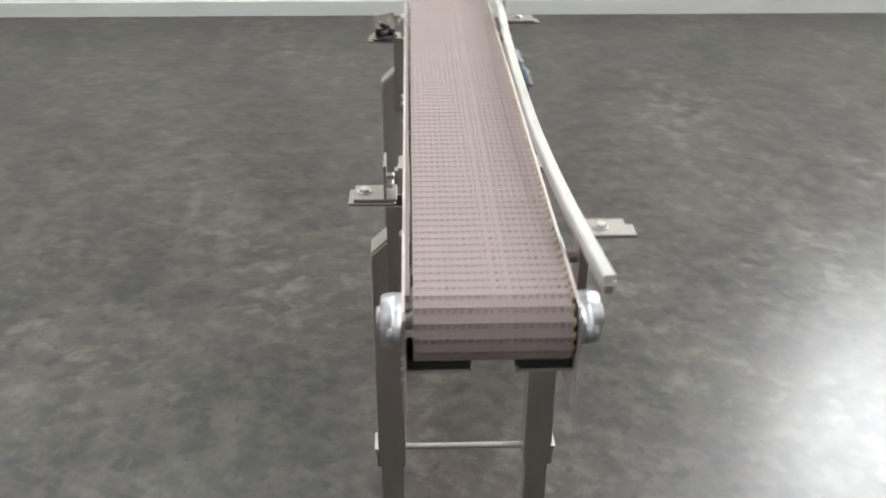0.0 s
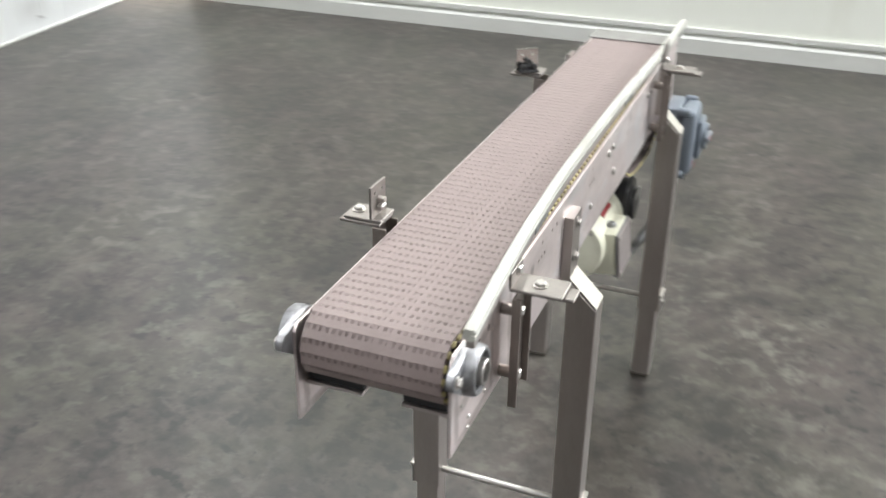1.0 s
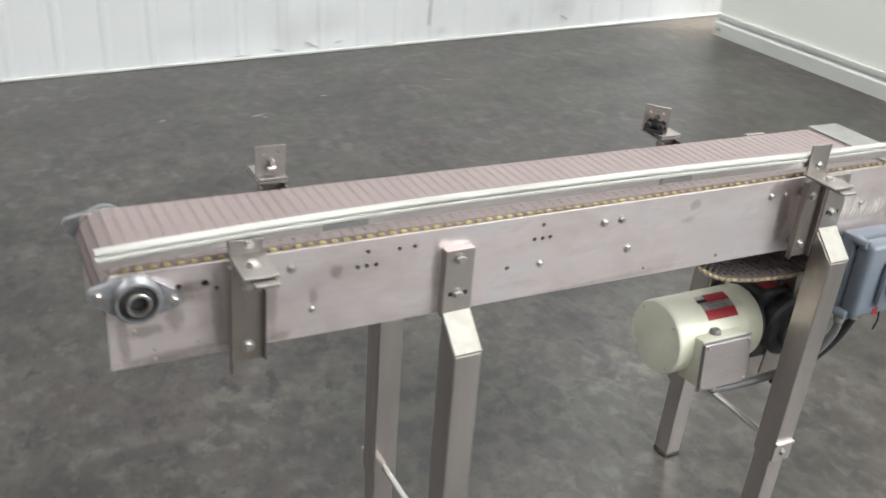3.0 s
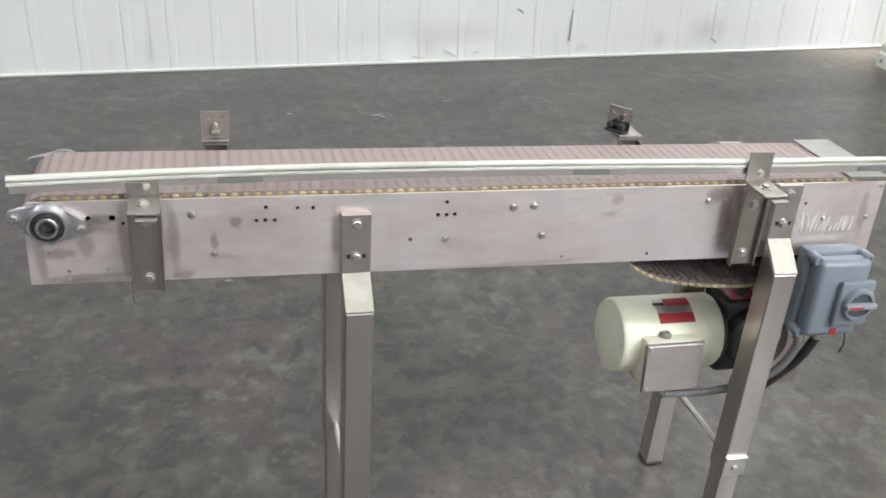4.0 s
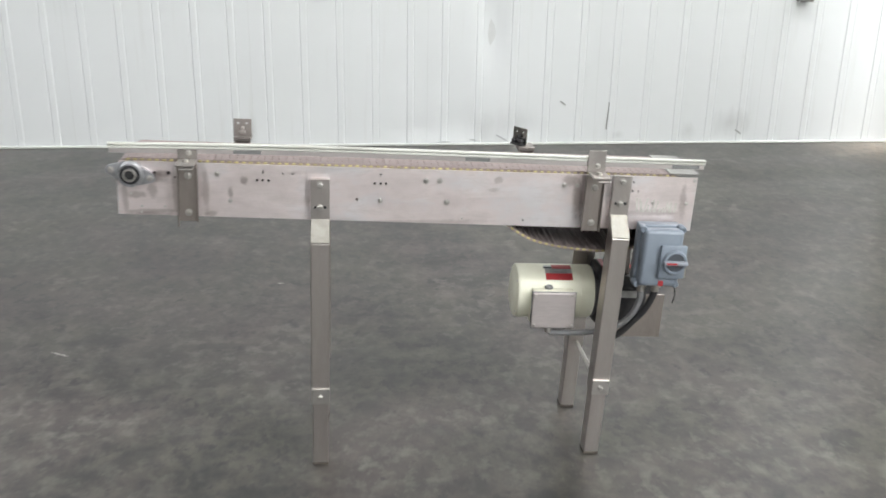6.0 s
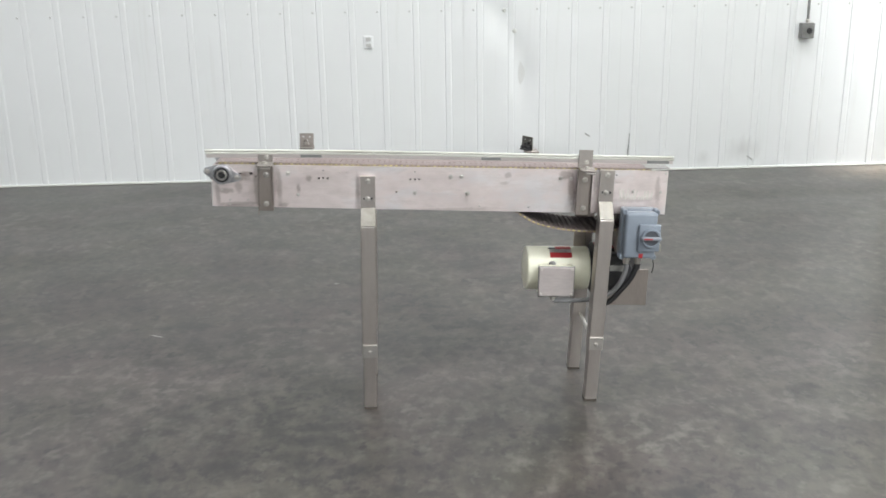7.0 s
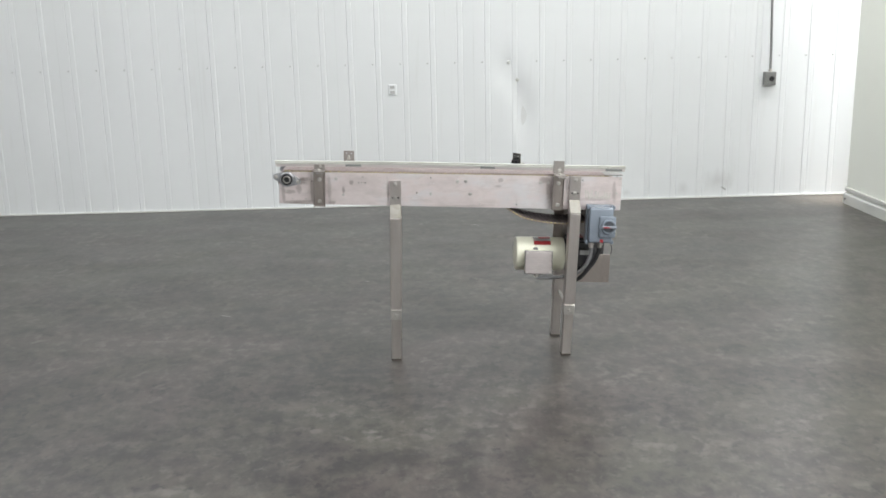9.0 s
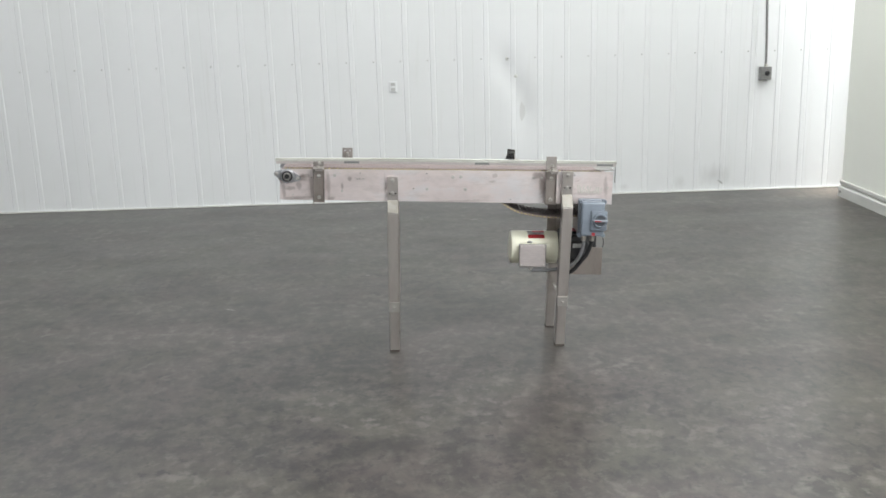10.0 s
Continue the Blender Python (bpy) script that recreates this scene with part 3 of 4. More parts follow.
# scuffs on the ribbed wall: a dark streak, torn paint at the foot
bm = bmesh.new()
for i in range(5):
    z = 0.10 + i * 0.036
    box(bm, WEST + 0.012, WEST + 0.0128, 1.776 + 0.002 * i - 0.003, 1.776 + 0.002 * i + 0.004 - 0.0006 * i, z, z + 0.037)
part("scuff_mark", bm, GREYBOX, wall_west, "dark scrape mark")
for y, z, ln, turn in ((1.082, 0.045, 0.075, -28), (1.242, 0.050, 0.05, 12), (0.702, 0.020, 0.09, 4), (0.902, 0.030, 0.06, -10), (1.478, 0.272, 0.045, -33), (1.530, 0.014, 0.08, 3), (2.680, 0.075, 0.05, -33)):
    bm = bmesh.new()
    m = Matrix.Translation((WEST + 0.003 + dent(y, z) * -1, y, z)) @ pose(0, 0, 0, turn)
    pts = spline([(0.0, -ln / 2, 0), (0.006, -ln / 6, 0.002), (0.009, ln / 6, 0.001), (0.002, ln / 2, 0)], 4)
    for a, b2 in zip(pts, pts[1:]):
        quad = [bm.verts.new(m @ v) for v in (a + Vector((0, 0, -0.004)), b2 + Vector((0, 0, -0.004)), b2 + Vector((0.004, 0, 0.006)), a + Vector((0.004, 0, 0.006)))]
        bm.faces.new(quad)
    part("paint_flake", bm, WALLWHITE if turn != -33 else SOCKET, wall_west, "torn curled flake of paint")
for y, z in ((0.948, 1.017), (0.878, 1.158)):
    bm = bmesh.new()
    lathe(bm, [(0.016, 0.0), (0.013, 0.004), (0.006, 0.007)], Matrix.Translation((WEST - dent(y, z), y, z)) @ pose(0, 0, 0, 0, 90, 0), 12)
    part("dent_burr", bm, CURB, wall_west, "bright raised burr beside a dent", True)

# ---- conveyor ----
TILT = pose(0, 0, 0.8595, -2.45)
UNTILT = TILT.inverted()
SIDE = Matrix(((0, 0, 1, 0), (1, 0, 0, 0), (0, 1, 0, 0), (0, 0, 0, 1)))
NEAR, FAR = 0.105, -0.105


def uw(y, z):
    p = UNTILT @ Vector((0, y, z))
    return p.y, p.z


conveyor = tagged(new("belt_conveyor"), "stainless steel belt conveyor with pinkish plastic modular belt on four legs", "conveyor")

bolt = bmesh.new()
lathe(bolt, [(0.0086, 0), (0.0086, 0.0014), (0.0066, 0.0016)], Matrix(), 16)
lathe(bolt, [(0.0063, 0.001), (0.0065, 0.0044), (0.0052, 0.0056)], Matrix(), 6)
bmesh.ops.recalc_face_normals(bolt, faces=bolt.faces)
bolt_me = bpy.data.meshes.new("bolt")
bolt.to_mesh(bolt_me)
bolt.free()
bolt_me.materials.append(BOLT)


def add_bolt(parent, x, y, z, side=1, size=1.0, axis="x"):
    turn = pose(0, 0, 0, 0, 90 * side, 0) if axis == "x" else pose(0, 0, 0, -2.4, 0, 0)
    return share("bolt", bolt_me, Matrix.Translation((x, y, z)) @ turn @ pose(0, 0, 0, 0, 0, (y * 977) % 60) @ Matrix.Scale(size, 4), parent)


# side plates
HOLES = [(-0.140, 0.828, 3.5), (-0.156, 0.805, 3.5), (-0.142, 0.805, 3.5), (-0.127, 0.804, 3.5), (-0.090, 0.823, 3.2), (-0.065, 0.822, 3.2),
         (0.159, 0.816, 3.5), (0.144, 0.793, 3.5), (0.159, 0.792, 3.5), (0.173, 0.792, 3.5), (0.097, 0.750, 4.0), (0.373, 0.692, 2.6), (0.537, 0.684, 3.0),
         (0.831, 0.788, 3.0), (0.830, 0.764, 3.0), (0.845, 0.763, 3.0), (-0.375, 0.827, 5.0), (-0.360, 0.816, 3.0), (-0.410, 0.829, 4.0)]
BOLTS = [(-0.255, 0.824, 1.0), (-0.226, 0.751, 0.8), (0.158, 0.746, 0.9), (0.277, 0.798, 1.1), (0.313, 0.798, 1.1), (0.332, 0.739, 1.1),
         (0.644, 0.783, 1.0), (0.679, 0.781, 0.9), (0.888, 0.729, 0.7), (0.981, 0.725, 0.7), (-0.448, 0.740, 0.5), (-0.390, 0.738, 0.45), (-0.472, 0.774, 0.45), (-0.450, 0.724, 0.45), (0.998, 0.790, 0.7)]
HOLES = [(y * 1.018 - 0.004, z + 0.019, r) for y, z, r in HOLES]
BOLTS = [(y * 1.018 - 0.004, z + 0.019, s) for y, z, s in BOLTS]
OUTLINE = [(-0.515, -0.143), (1.021, -0.151), (1.021, 0.001), (-0.507, -0.0005), (-0.515, -0.012)]
for x0, x1, side in ((0.101, NEAR, 1), (FAR, -0.101, -1)):
    bm = bmesh.new()
    drilled_plate(bm, OUTLINE if side > 0 else [(u, min(w, -0.004)) for u, w in OUTLINE], [(*uw(y, z), r / 1000) for y, z, r in HOLES], x0, x1, TILT @ SIDE)
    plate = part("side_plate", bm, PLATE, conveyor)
    for y, z, s in BOLTS:
        add_bolt(plate, x1 if side > 0 else x0, y, z, side, 0.82 * s)
    if side > 0:
        # unreadable white marker strokes above the switch
        rng = random.Random(5)
        for i in range(14):
            u, h = 0.860 + i * 0.0082 + rng.uniform(-0.0025, 0.0025), rng.uniform(0.020, 0.046) - 0.0012 * i
            bm = bmesh.new()
            m = TILT @ Matrix.Translation((NEAR + 0.0004, u, -0.100 + h / 2)) @ pose(0, 0, 0, rng.uniform(-16, 12))
            box(bm, -0.0003, 0.0003, -0.0021, 0.0021, -h / 2, h / 2, m)
            part("marker_stroke", bm, PAINTMARK, plate)

# inner floor of the frame, wear strips and shafts
bm = bmesh.new()
for a, b in ((-0.094, -0.072), (-0.01, 0.012), (0.072, 0.093)):
    box(bm, a, b, -0.42, 0.90, -0.020, -0.0045, TILT)
part("wear_strip", bm, BLACK, conveyor)
bm = bmesh.new()
box(bm, 0.0953, 0.1008, -0.475, 0.935, -0.010, -0.0006, TILT)
box(bm, -0.1008, -0.0955, -0.475, 0.935, -0.010, -0.0006, TILT)
part("side_guide", bm, BELT, conveyor, "grey plastic side guide strip")
for u in (-0.30, 0.10, 0.50, 0.80):
    bm = bmesh.new()
    box(bm, -0.101, 0.101, u - 0.012, u + 0.012, -0.055, -0.018, TILT, 0.002)
    part("cross_member", bm, STEEL, conveyor)
for u, w in ((-0.478, -0.032), (0.938, -0.052)):
    bm = bmesh.new()
    lathe(bm, [(0.012, -0.101), (0.012, 0.101)], TILT @ Matrix.Translation((0, u, w)) @ pose(0, 0, 0, 0, 90, 0), 20)
    part("shaft", bm, BOLT, conveyor, smooth=True)

# flange bearings at the nose
for side, x in ((1, NEAR), (-1, FAR)):
    m = TILT @ Matrix.Translation((x, -0.478, -0.032)) @ pose(0, 0, 0, 0, 90 * side, 0) @ pose(0, 0, 0, 0, 0, 90 - 12 * side)
    bm = bmesh.new()
    pts, n = [], 10
    for i in range(-n, n + 1):
        a = radians(52 * i / n)
        pts.append((0.049 + 0.0125 * math.cos(a * 1.4), 0.0125 * math.sin(a * 1.4)))
    for i in range(13):
        a = radians(48 + (180 - 96) * i / 12)
        pts.append((0.0325 * math.cos(a), 0.0325 * math.sin(a)))
    for i in range(-n, n + 1):
        a = radians(180 + 52 * 1.4 * i / n)
        pts.append((-0.049 + 0.0125 * math.cos(a), 0.0125 * math.sin(a)))
    for i in range(13):
        a = radians(228 + 84 * i / 12)
        pts.append((0.0325 * math.cos(a), 0.0325 * math.sin(a)))
    prism(bm, pts, 0.0, 0.011, m, 0.002)
    lathe(bm, [(0.0335, 0.008), (0.0315, 0.022), (0.0290, 0.025), (0.0255, 0.025), (0.0248, 0.016)], m, 32, False)
    flange = part("flange_bearing", bm, CAST, conveyor, "cast silver flange bearing", True)
    bm = bmesh.new()
    lathe(bm, [(0.0250, 0.014), (0.0250, 0.021), (0.0178, 0.0225), (0.0175, 0.017)], m, 32)
    part("seal", bm, BLACK, flange, "black rubber seal", True)
    bm = bmesh.new()
    lathe(bm, [(0.0170, 0.016), (0.0170, 0.029), (0.0160, 0.030), (0.0126, 0.030), (0.0122, 0.004)], m, 28, False)
    part("collar", bm, BOLT, flange, "", True)
    bm = bmesh.new()
    lathe(bm, [(0.0120, 0.004), (0.0120, 0.020), (0.0112, 0.020), (0.0110, 0.006)], m, 24)
    part("bore", bm, BLACK, flange, "dark open bore")
    for a in (0.049, -0.049):
        share("bolt", bolt_me, m @ Matrix.Translation((a, 0, 0.011)), flange)

# return shoes under the nose
for x0, x1 in ((-0.1005, -0.022), (0.032, 0.1005)):
    bm = bmesh.new()
    box(bm, x0, x1, -0.492, -0.440, -0.094, -0.081, TILT, 0.002)
    shoe = part("return_shoe", bm, BLACK, conveyor, "black plastic belt return shoe")
    bm = bmesh.new()
    box(bm, x0, x1, -0.495, -0.440, -0.099, -0.0945, TILT)
    part("shelf", bm, STEEL, shoe)

# belt loop: nose, top run, drive end, hanging return
NOSE, DRIVE, TOP = (-0.478, -0.0380, 0.0445), (0.938, -0.0580, 0.0645), 0.0065
loop = []
for i in range(0, 60):
    loop.append((NOSE[0] + (DRIVE[0] - NOSE[0]) * i / 60, TOP))
for i in range(0, 15):
    a = radians(90 - 150 * i / 14)
    loop.append((DRIVE[0] + DRIVE[2] * math.cos(a), DRIVE[1] + DRIVE[2] * math.sin(a)))
sag = [(0.970, -0.1079), (0.948, -0.150), (0.906, -0.195), (0.846, -0.217), (0.784, -0.223), (0.724, -0.221), (0.654, -0.213), (0.584, -0.197), (0.524, -0.166), (0.474, -0.128), (0.429, -0.100), (0.370, -0.092), (0.0, -0.090), (-0.36, -0.078), (NOSE[0], NOSE[1] - NOSE[2])]
loop += [(p.x, p.y) for p in spline([(a, b, 0) for a, b in sag], 6)[1:-1]]
for i in range(0, 16):
    a = radians(270 - 180 * i / 16)
    loop.append((NOSE[0] + NOSE[2] * math.cos(a), NOSE[1] + NOSE[2] * math.sin(a)))
loop = np.array(loop + loop[:1])
steps = np.r_[0, np.cumsum(np.hypot(*np.diff(loop, axis=0).T))]
COUNT = round(steps[-1] / 0.0183)
LINK = steps[-1] / COUNT
BX0, BX1 = -0.0915, 0.0945


def on_loop(s):
    s = s % steps[-1]
    return np.array([np.interp(s, steps, loop[:, 0]), np.interp(s, steps, loop[:, 1])])


bm = bmesh.new()
N = COUNT * 2
rings = []
for i in range(N):
    p, q = on_loop((i - 0.3) * LINK / 2), on_loop((i + 0.3) * LINK / 2)
    d = (q - p) / np.hypot(*(q - p))
    out = np.array([-d[1], d[0]])
    c = on_loop(i * LINK / 2)
    row = []
    for depth in (0.0014, 0.0085):
        e = c - out * depth
        row += [bm.verts.new(TILT @ Vector((x, e[0], e[1]))) for x in (BX0 + 0.001, BX1 - 0.001)]
    rings.append(row)
for i in range(N):
    a, b = rings[i], rings[(i + 1) % N]
    bm.faces.new((a[0], a[1], b[1], b[0]))
    bm.faces.new((a[3], a[2], b[2], b[3]))
    bm.faces.new((a[2], a[0], b[0], b[2]))
    bm.faces.new((a[1], a[3], b[3], b[1]))
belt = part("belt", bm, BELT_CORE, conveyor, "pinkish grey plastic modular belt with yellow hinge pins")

mod = bmesh.new()
HL, BAND, PAIRS = LINK / 2, 0.0070, 21
box(mod, BX0, BX1, -HL, HL - BAND, -0.0075, 0.0)
# open slots in pairs along one edge of each module
cuts = []
for i in range(PAIRS):
    mid = BX0 + (i + 0.5) * (BX1 - BX0) / PAIRS
    cuts += [(mid - 0.0019, mid - 0.0009)] + ([(mid + 0.0009, mid + 0.0019)] if i not in (10, 12) else [])
edges = [BX0] + [x for c in cuts for x in c] + [BX1]
for x0, x1 in zip(edges[0::2], edges[1::2]):
    box(mod, x0, x1, HL - BAND, HL, -0.0073, 0.0)
for i in range(13):
    a = BX0 + 0.004 + i * (BX1 - BX0 - 0.008) / 13
    box(mod, a, a + 0.0085, -0.0040, 0.0035, -0.0110, -0.0074)
# undersides take the shade-darkened core colour
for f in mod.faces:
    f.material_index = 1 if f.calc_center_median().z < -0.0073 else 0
bmesh.ops.recalc_face_normals(mod, faces=mod.faces)
mod_me = bpy.data.meshes.new("belt_module")
mod.to_mesh(mod_me)
mod.free()
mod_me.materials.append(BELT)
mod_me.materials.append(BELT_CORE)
pin = bmesh.new()
lathe(pin, [(0.0040, 0), (0.0041, 0.0030), (0.0028, 0.0046)], pose(0, 0, 0, 0, 90, 0), 12)
pin_me = bpy.data.meshes.new("hinge_pin")
pin.to_mesh(pin_me)
pin.free()
pin_me.materials.append(PIN)
for i in range(COUNT):
    c, p, q = on_loop(i * LINK), on_loop((i - 0.45) * LINK), on_loop((i + 0.45) * LINK)
    ang = math.degrees(math.atan2(q[1] - p[1], q[0] - p[0]))
    m = TILT @ pose(0, c[0], c[1], ang)
    share("belt_module", mod_me, m, belt)
    share("hinge_pin", pin_me, m @ Matrix.Translation((BX1, HL - 0.001, -0.0050)) @ Matrix.Diagonal((0.8, 1.4, 0.72, 1)), belt)

# transfer plate at the drive end
bm = bmesh.new()
box(bm, -0.1005, 0.1005, 0.944, 1.026, 0.0070, 0.0100, TILT, 0.001)
part("transfer_plate", bm, TRANSFER, conveyor, "flat steel transfer plate")


# legs
def leg(side, y_top, y_foot, y_bolts):
    x = (NEAR + 0.0115) if side > 0 else (FAR - 0.004)
    lean = math.degrees(math.atan((y_top - y_foot) / 0.72))
    m = Matrix.Translation((x, y_foot, 0)) @ pose(0, 0, 0, -lean) @ Matrix.Diagonal((side, 1, 1, 1))
    across = m @ Matrix(((1, 0, 0, 0), (0, 0, 1, 0), (0, 1, 0, 0), (0, 0, 0, 1)))
    bm = bmesh.new()
    prism(bm, [(0.0005, 0.198), (0.053, 0.198), (0.053, 0.668), (0.0005, 0.718)], -0.0245, 0.0245, across, 0.002)
    tube = part("leg", bm, STEEL_UP, conveyor)
    bm = bmesh.new()
    prism(bm, [(0.053, 0.6685), (0.0535, 0.672), (0.004, 0.7215), (0.0, 0.7185)], -0.0243, 0.0243, across, 0.0006)
    part("cap", bm, BRIGHT, tube, "bright welded sloping cap")
    bm = bmesh.new()
    drilled_plate(bm, [(-0.0245, 0.712), (0.0245, 0.712), (0.0245, 0.829), (-0.0245, 0.829)], [(-0.013, 0.753, 0.0045), (0.013, 0.753, 0.0045)], -0.0112 if side > 0 else -0.0037, 0.004, m @ SIDE)
    part("mounting_tab", bm, STEEL_UP, tube)
    bm = bmesh.new()
    box(bm, 0.0035, 0.0046, -0.016, 0.016, 0.7495, 0.7565, m, 0.0002)
    part("slot", bm, BLACK, tube, "dark slot")
    for by, bz in y_bolts:
        add_bolt(tube, x + 0.0043 * side, by, bz, side, 1.15)
    bm = bmesh.new()
    box(bm, 0.004, 0.048, -0.0215, 0.0215, 0.006, 0.30, m, 0.002)
    part("adjustable_foot", bm, STEEL_UP, tube)
    bm = bmesh.new()
    box(bm, 0.003, 0.049, -0.0222, 0.0222, 0.0, 0.0075, m, 0.0015)
    part("foot_end", bm, RUBBER_DIRT, tube, "grimy brown foot end")
    bm = bmesh.new()
    box(bm, 0.0535, 0.0560, -0.0245, 0.0245, 0.198, 0.242, m, 0.0006)
    box(bm, 0.0510, 0.0600, -0.0250, 0.0250, 0.2395, 0.2450, m, 0.0006)
    part("clamp_plate", bm, POLISHED, tube, "bright steel clamp plate")
    share("bolt", bolt_me, m @ Matrix.Translation((0.056, 0, 0.219)) @ pose(0, 0, 0, 0, 90, 0), tube)
    return tube


leg(1, -0.002, -0.019, ((0.000, 0.813), (-0.002, 0.752)))
leg(1, 0.803, 0.764, ((0.808, 0.812), (0.804, 0.751)))
leg(-1, -0.002, -0.019, ((0.000, 0.813), (-0.002, 0.752)))
leg(-1, 0.798, 0.755, ((0.802, 0.812), (0.798, 0.751)))
for y, z in ((-0.015, 0.230), (0.772, 0.229)):
    bm = bmesh.new()
    lathe(bm, [(0.0065, -0.118), (0.0065, 0.118)], Matrix.Translation((0, y, z)) @ pose(0, 0, 0, 0, 90, 0), 14)
    part("cross_bar", bm, POLISHED, conveyor, "", True)


# guide rail brackets
def channel(bm, x, side, u, w0, w1, width=0.050, depth=0.022):
    h, th = width / 2, 0.004
    for a, b, c, d in ((depth - th, depth - 0.0006, -h + th, h - th), (0, depth, -h, -h + th), (0, depth, h - th, h)):
        x0, x1 = sorted((x + side * a, x + side * b))
        box(bm, x0, x1, u + c, u + d, w0, w1, TILT, 0.0008)


def bracket(side, u, w_top, clip, tail):
    """An upright channel, open outwards, on two spacers, with clamp plates on top and a clip for the rail."""
    x = NEAR if side > 0 else FAR
    bm = bmesh.new()
    for x0, x1, u0, u1, w0 in ((0.0215, 0.0245, -0.0225, 0.0225, -0.150), (0.0215, 0.0335, -0.0255, -0.0225, -0.150 - tail), (0.0215, 0.0335, 0.0225, 0.0255, -0.150)):
        box(bm, x + x0, x + x1, u + u0, u + u1, w0, w_top, TILT, 0.0006)
    br = part("guide_bracket", bm, DARKSTEEL, conveyor)
    for w in (-0.028, -0.126):
        bm = bmesh.new()
        lathe(bm, [(0.0085, 0.0003), (0.0085, 0.0212)], TILT @ Matrix.Translation((x, u + 0.001, w)) @ pose(0, 0, 0, 0, 90, 0), 14)
        part("spacer", bm, DARKSTEEL, br, "", True)
        p = TILT @ Vector((x + 0.0245, u + 0.001, w))
        add_bolt(br, p.x, p.y, p.z, side, 1.1)
    bm = bmesh.new()
    box(bm, x + 0.0250, x + 0.098, u - 0.010, u + 0.022, w_top + 0.001, w_top + 0.006, TILT, 0.001)
    part("lower_clamp_plate", bm, DULL, br)
    bm = bmesh.new()
    box(bm, x + 0.0160, x + 0.085, u - 0.022, u + 0.026, w_top + 0.0075, w_top + 0.0125, TILT, 0.001)
    part("upper_clamp_plate", bm, DULL, br)
    p = TILT @ Vector((x + 0.051, u, w_top + 0.0125))
    add_bolt(br, p.x, p.y, p.z, 1, 1.2, "z")
    bm = bmesh.new()
    box(bm, x + 0.0158, x + 0.0190, u - 0.024, u + 0.024, w_top + 0.012, clip, TILT, 0.0008)
    part("clip_plate", bm, DULL, br)
    p = TILT @ Vector((x + 0.0190, u + 0.004, w_top + 0.028))
    add_bolt(br, p.x, p.y, p.z, side, 0.9)
    return br


bracket(1, -0.334, 0.003, 0.038, 0.014)
bracket(1, 0.730, 0.003, 0.072, 0.0)


def far_bracket(u, turn, dark):
    br_bm = bmesh.new()
    channel(br_bm, FAR - 0.0005, -1, u, -0.150, 0.004, 0.044)
    br = part("guide_bracket", br_bm, DARKSTEEL, conveyor)
    for x0, x1, w in ((-0.180, -0.114, 0.006), (-0.172, -0.112, 0.0125)):
        bm = bmesh.new()
        box(bm, x0, x1, u - 0.024, u + 0.024, w, w + 0.005, TILT, 0.001)
        part("clamp_plate", bm, DULL, br)
    p = TILT @ Vector((-0.158, u, 0.0175))
    add_bolt(br, p.x, p.y, p.z, 1, 1.2, "z")
    m = TILT @ Matrix.Translation((-0.128 - 0.018 * dark, u - 0.016 * dark, 0.0175)) @ pose(0, 0, 0, 0, 0, turn)
    bm = bmesh.new()
    drilled_plate(bm, [(-0.0245, 0.0), (0.0245, 0.0), (0.0245, 0.049), (-0.0245, 0.049)], [(-0.012, 0.037, 0.003), (0.012, 0.037, 0.003)], -0.0018, 0.0018, m @ SIDE)
    part("upright_plate", bm, MIRROR if dark else DULL, br, "upright plate with two holes")
    bm = bmesh.new()
    if dark:
        for a in (-0.012, 0.012):
            lathe(bm, [(0.006, 0), (0.0068, 0.003), (0.0068, 0.011), (0.005, 0.013)], m @ Matrix.Translation((0.004, a, 0.012)) @ pose(0, 0, 0, 0, 90, 0), 12)
        box(bm, 0.002, 0.020, -0.020, 0.020, 0.001, 0.006, m, 0.001)
    box(bm, 0.001, 0.012, -0.009, 0.009, 0.008, 0.018, m, 0.003)
    lathe(bm, [(0.0055, 0), (0.0055, 0.009), (0.0045, 0.011)], m @ Matrix.Translation((0.002, 0, 0.024)) @ pose(0, 0, 0, 0, 90, 0), 6)
    part("clamp_nut", bm, BLACK if dark else BOLT, br)
    return br


far_bracket(-0.219, 0, 0)
far_bracket(0.586, -50, 1)

# guide rail, bowed in between its two clips and flared at the nose
RAIL = [(-0.527, 0.1305), (-0.41, 0.1205), (-0.30, 0.1125), (-0.18, 0.1065), (0.0, 0.1015), (0.30, 0.1020), (0.55, 0.1075), (0.74, 0.1130), (1.031, 0.1130)]
rail_line = spline([(x, u, 0) for u, x in RAIL], 8)


def along_rail(bm, profile, u0, u1):
    """Carry a closed profile of (across, up) along the rail from u0 to u1."""
    us = [u0] + [p.y for p in rail_line if u0 + 0.004 < p.y < u1 - 0.004] + [u1]
    ys, xs = [p.y for p in rail_line], [p.x for p in rail_line]
    rings = [[bm.verts.new(TILT @ Vector((float(np.interp(u, ys, xs)) + a, u, w))) for a, w in profile] for u in us]
    n = len(profile)
    for p, q in zip(rings, rings[1:]):
        for i in range(n):
            bm.faces.new((p[i], p[(i + 1) % n], q[(i + 1) % n], q[i]))
    bm.faces.new(rings[0][::-1])
    bm.faces.new(rings[-1])
    return bm


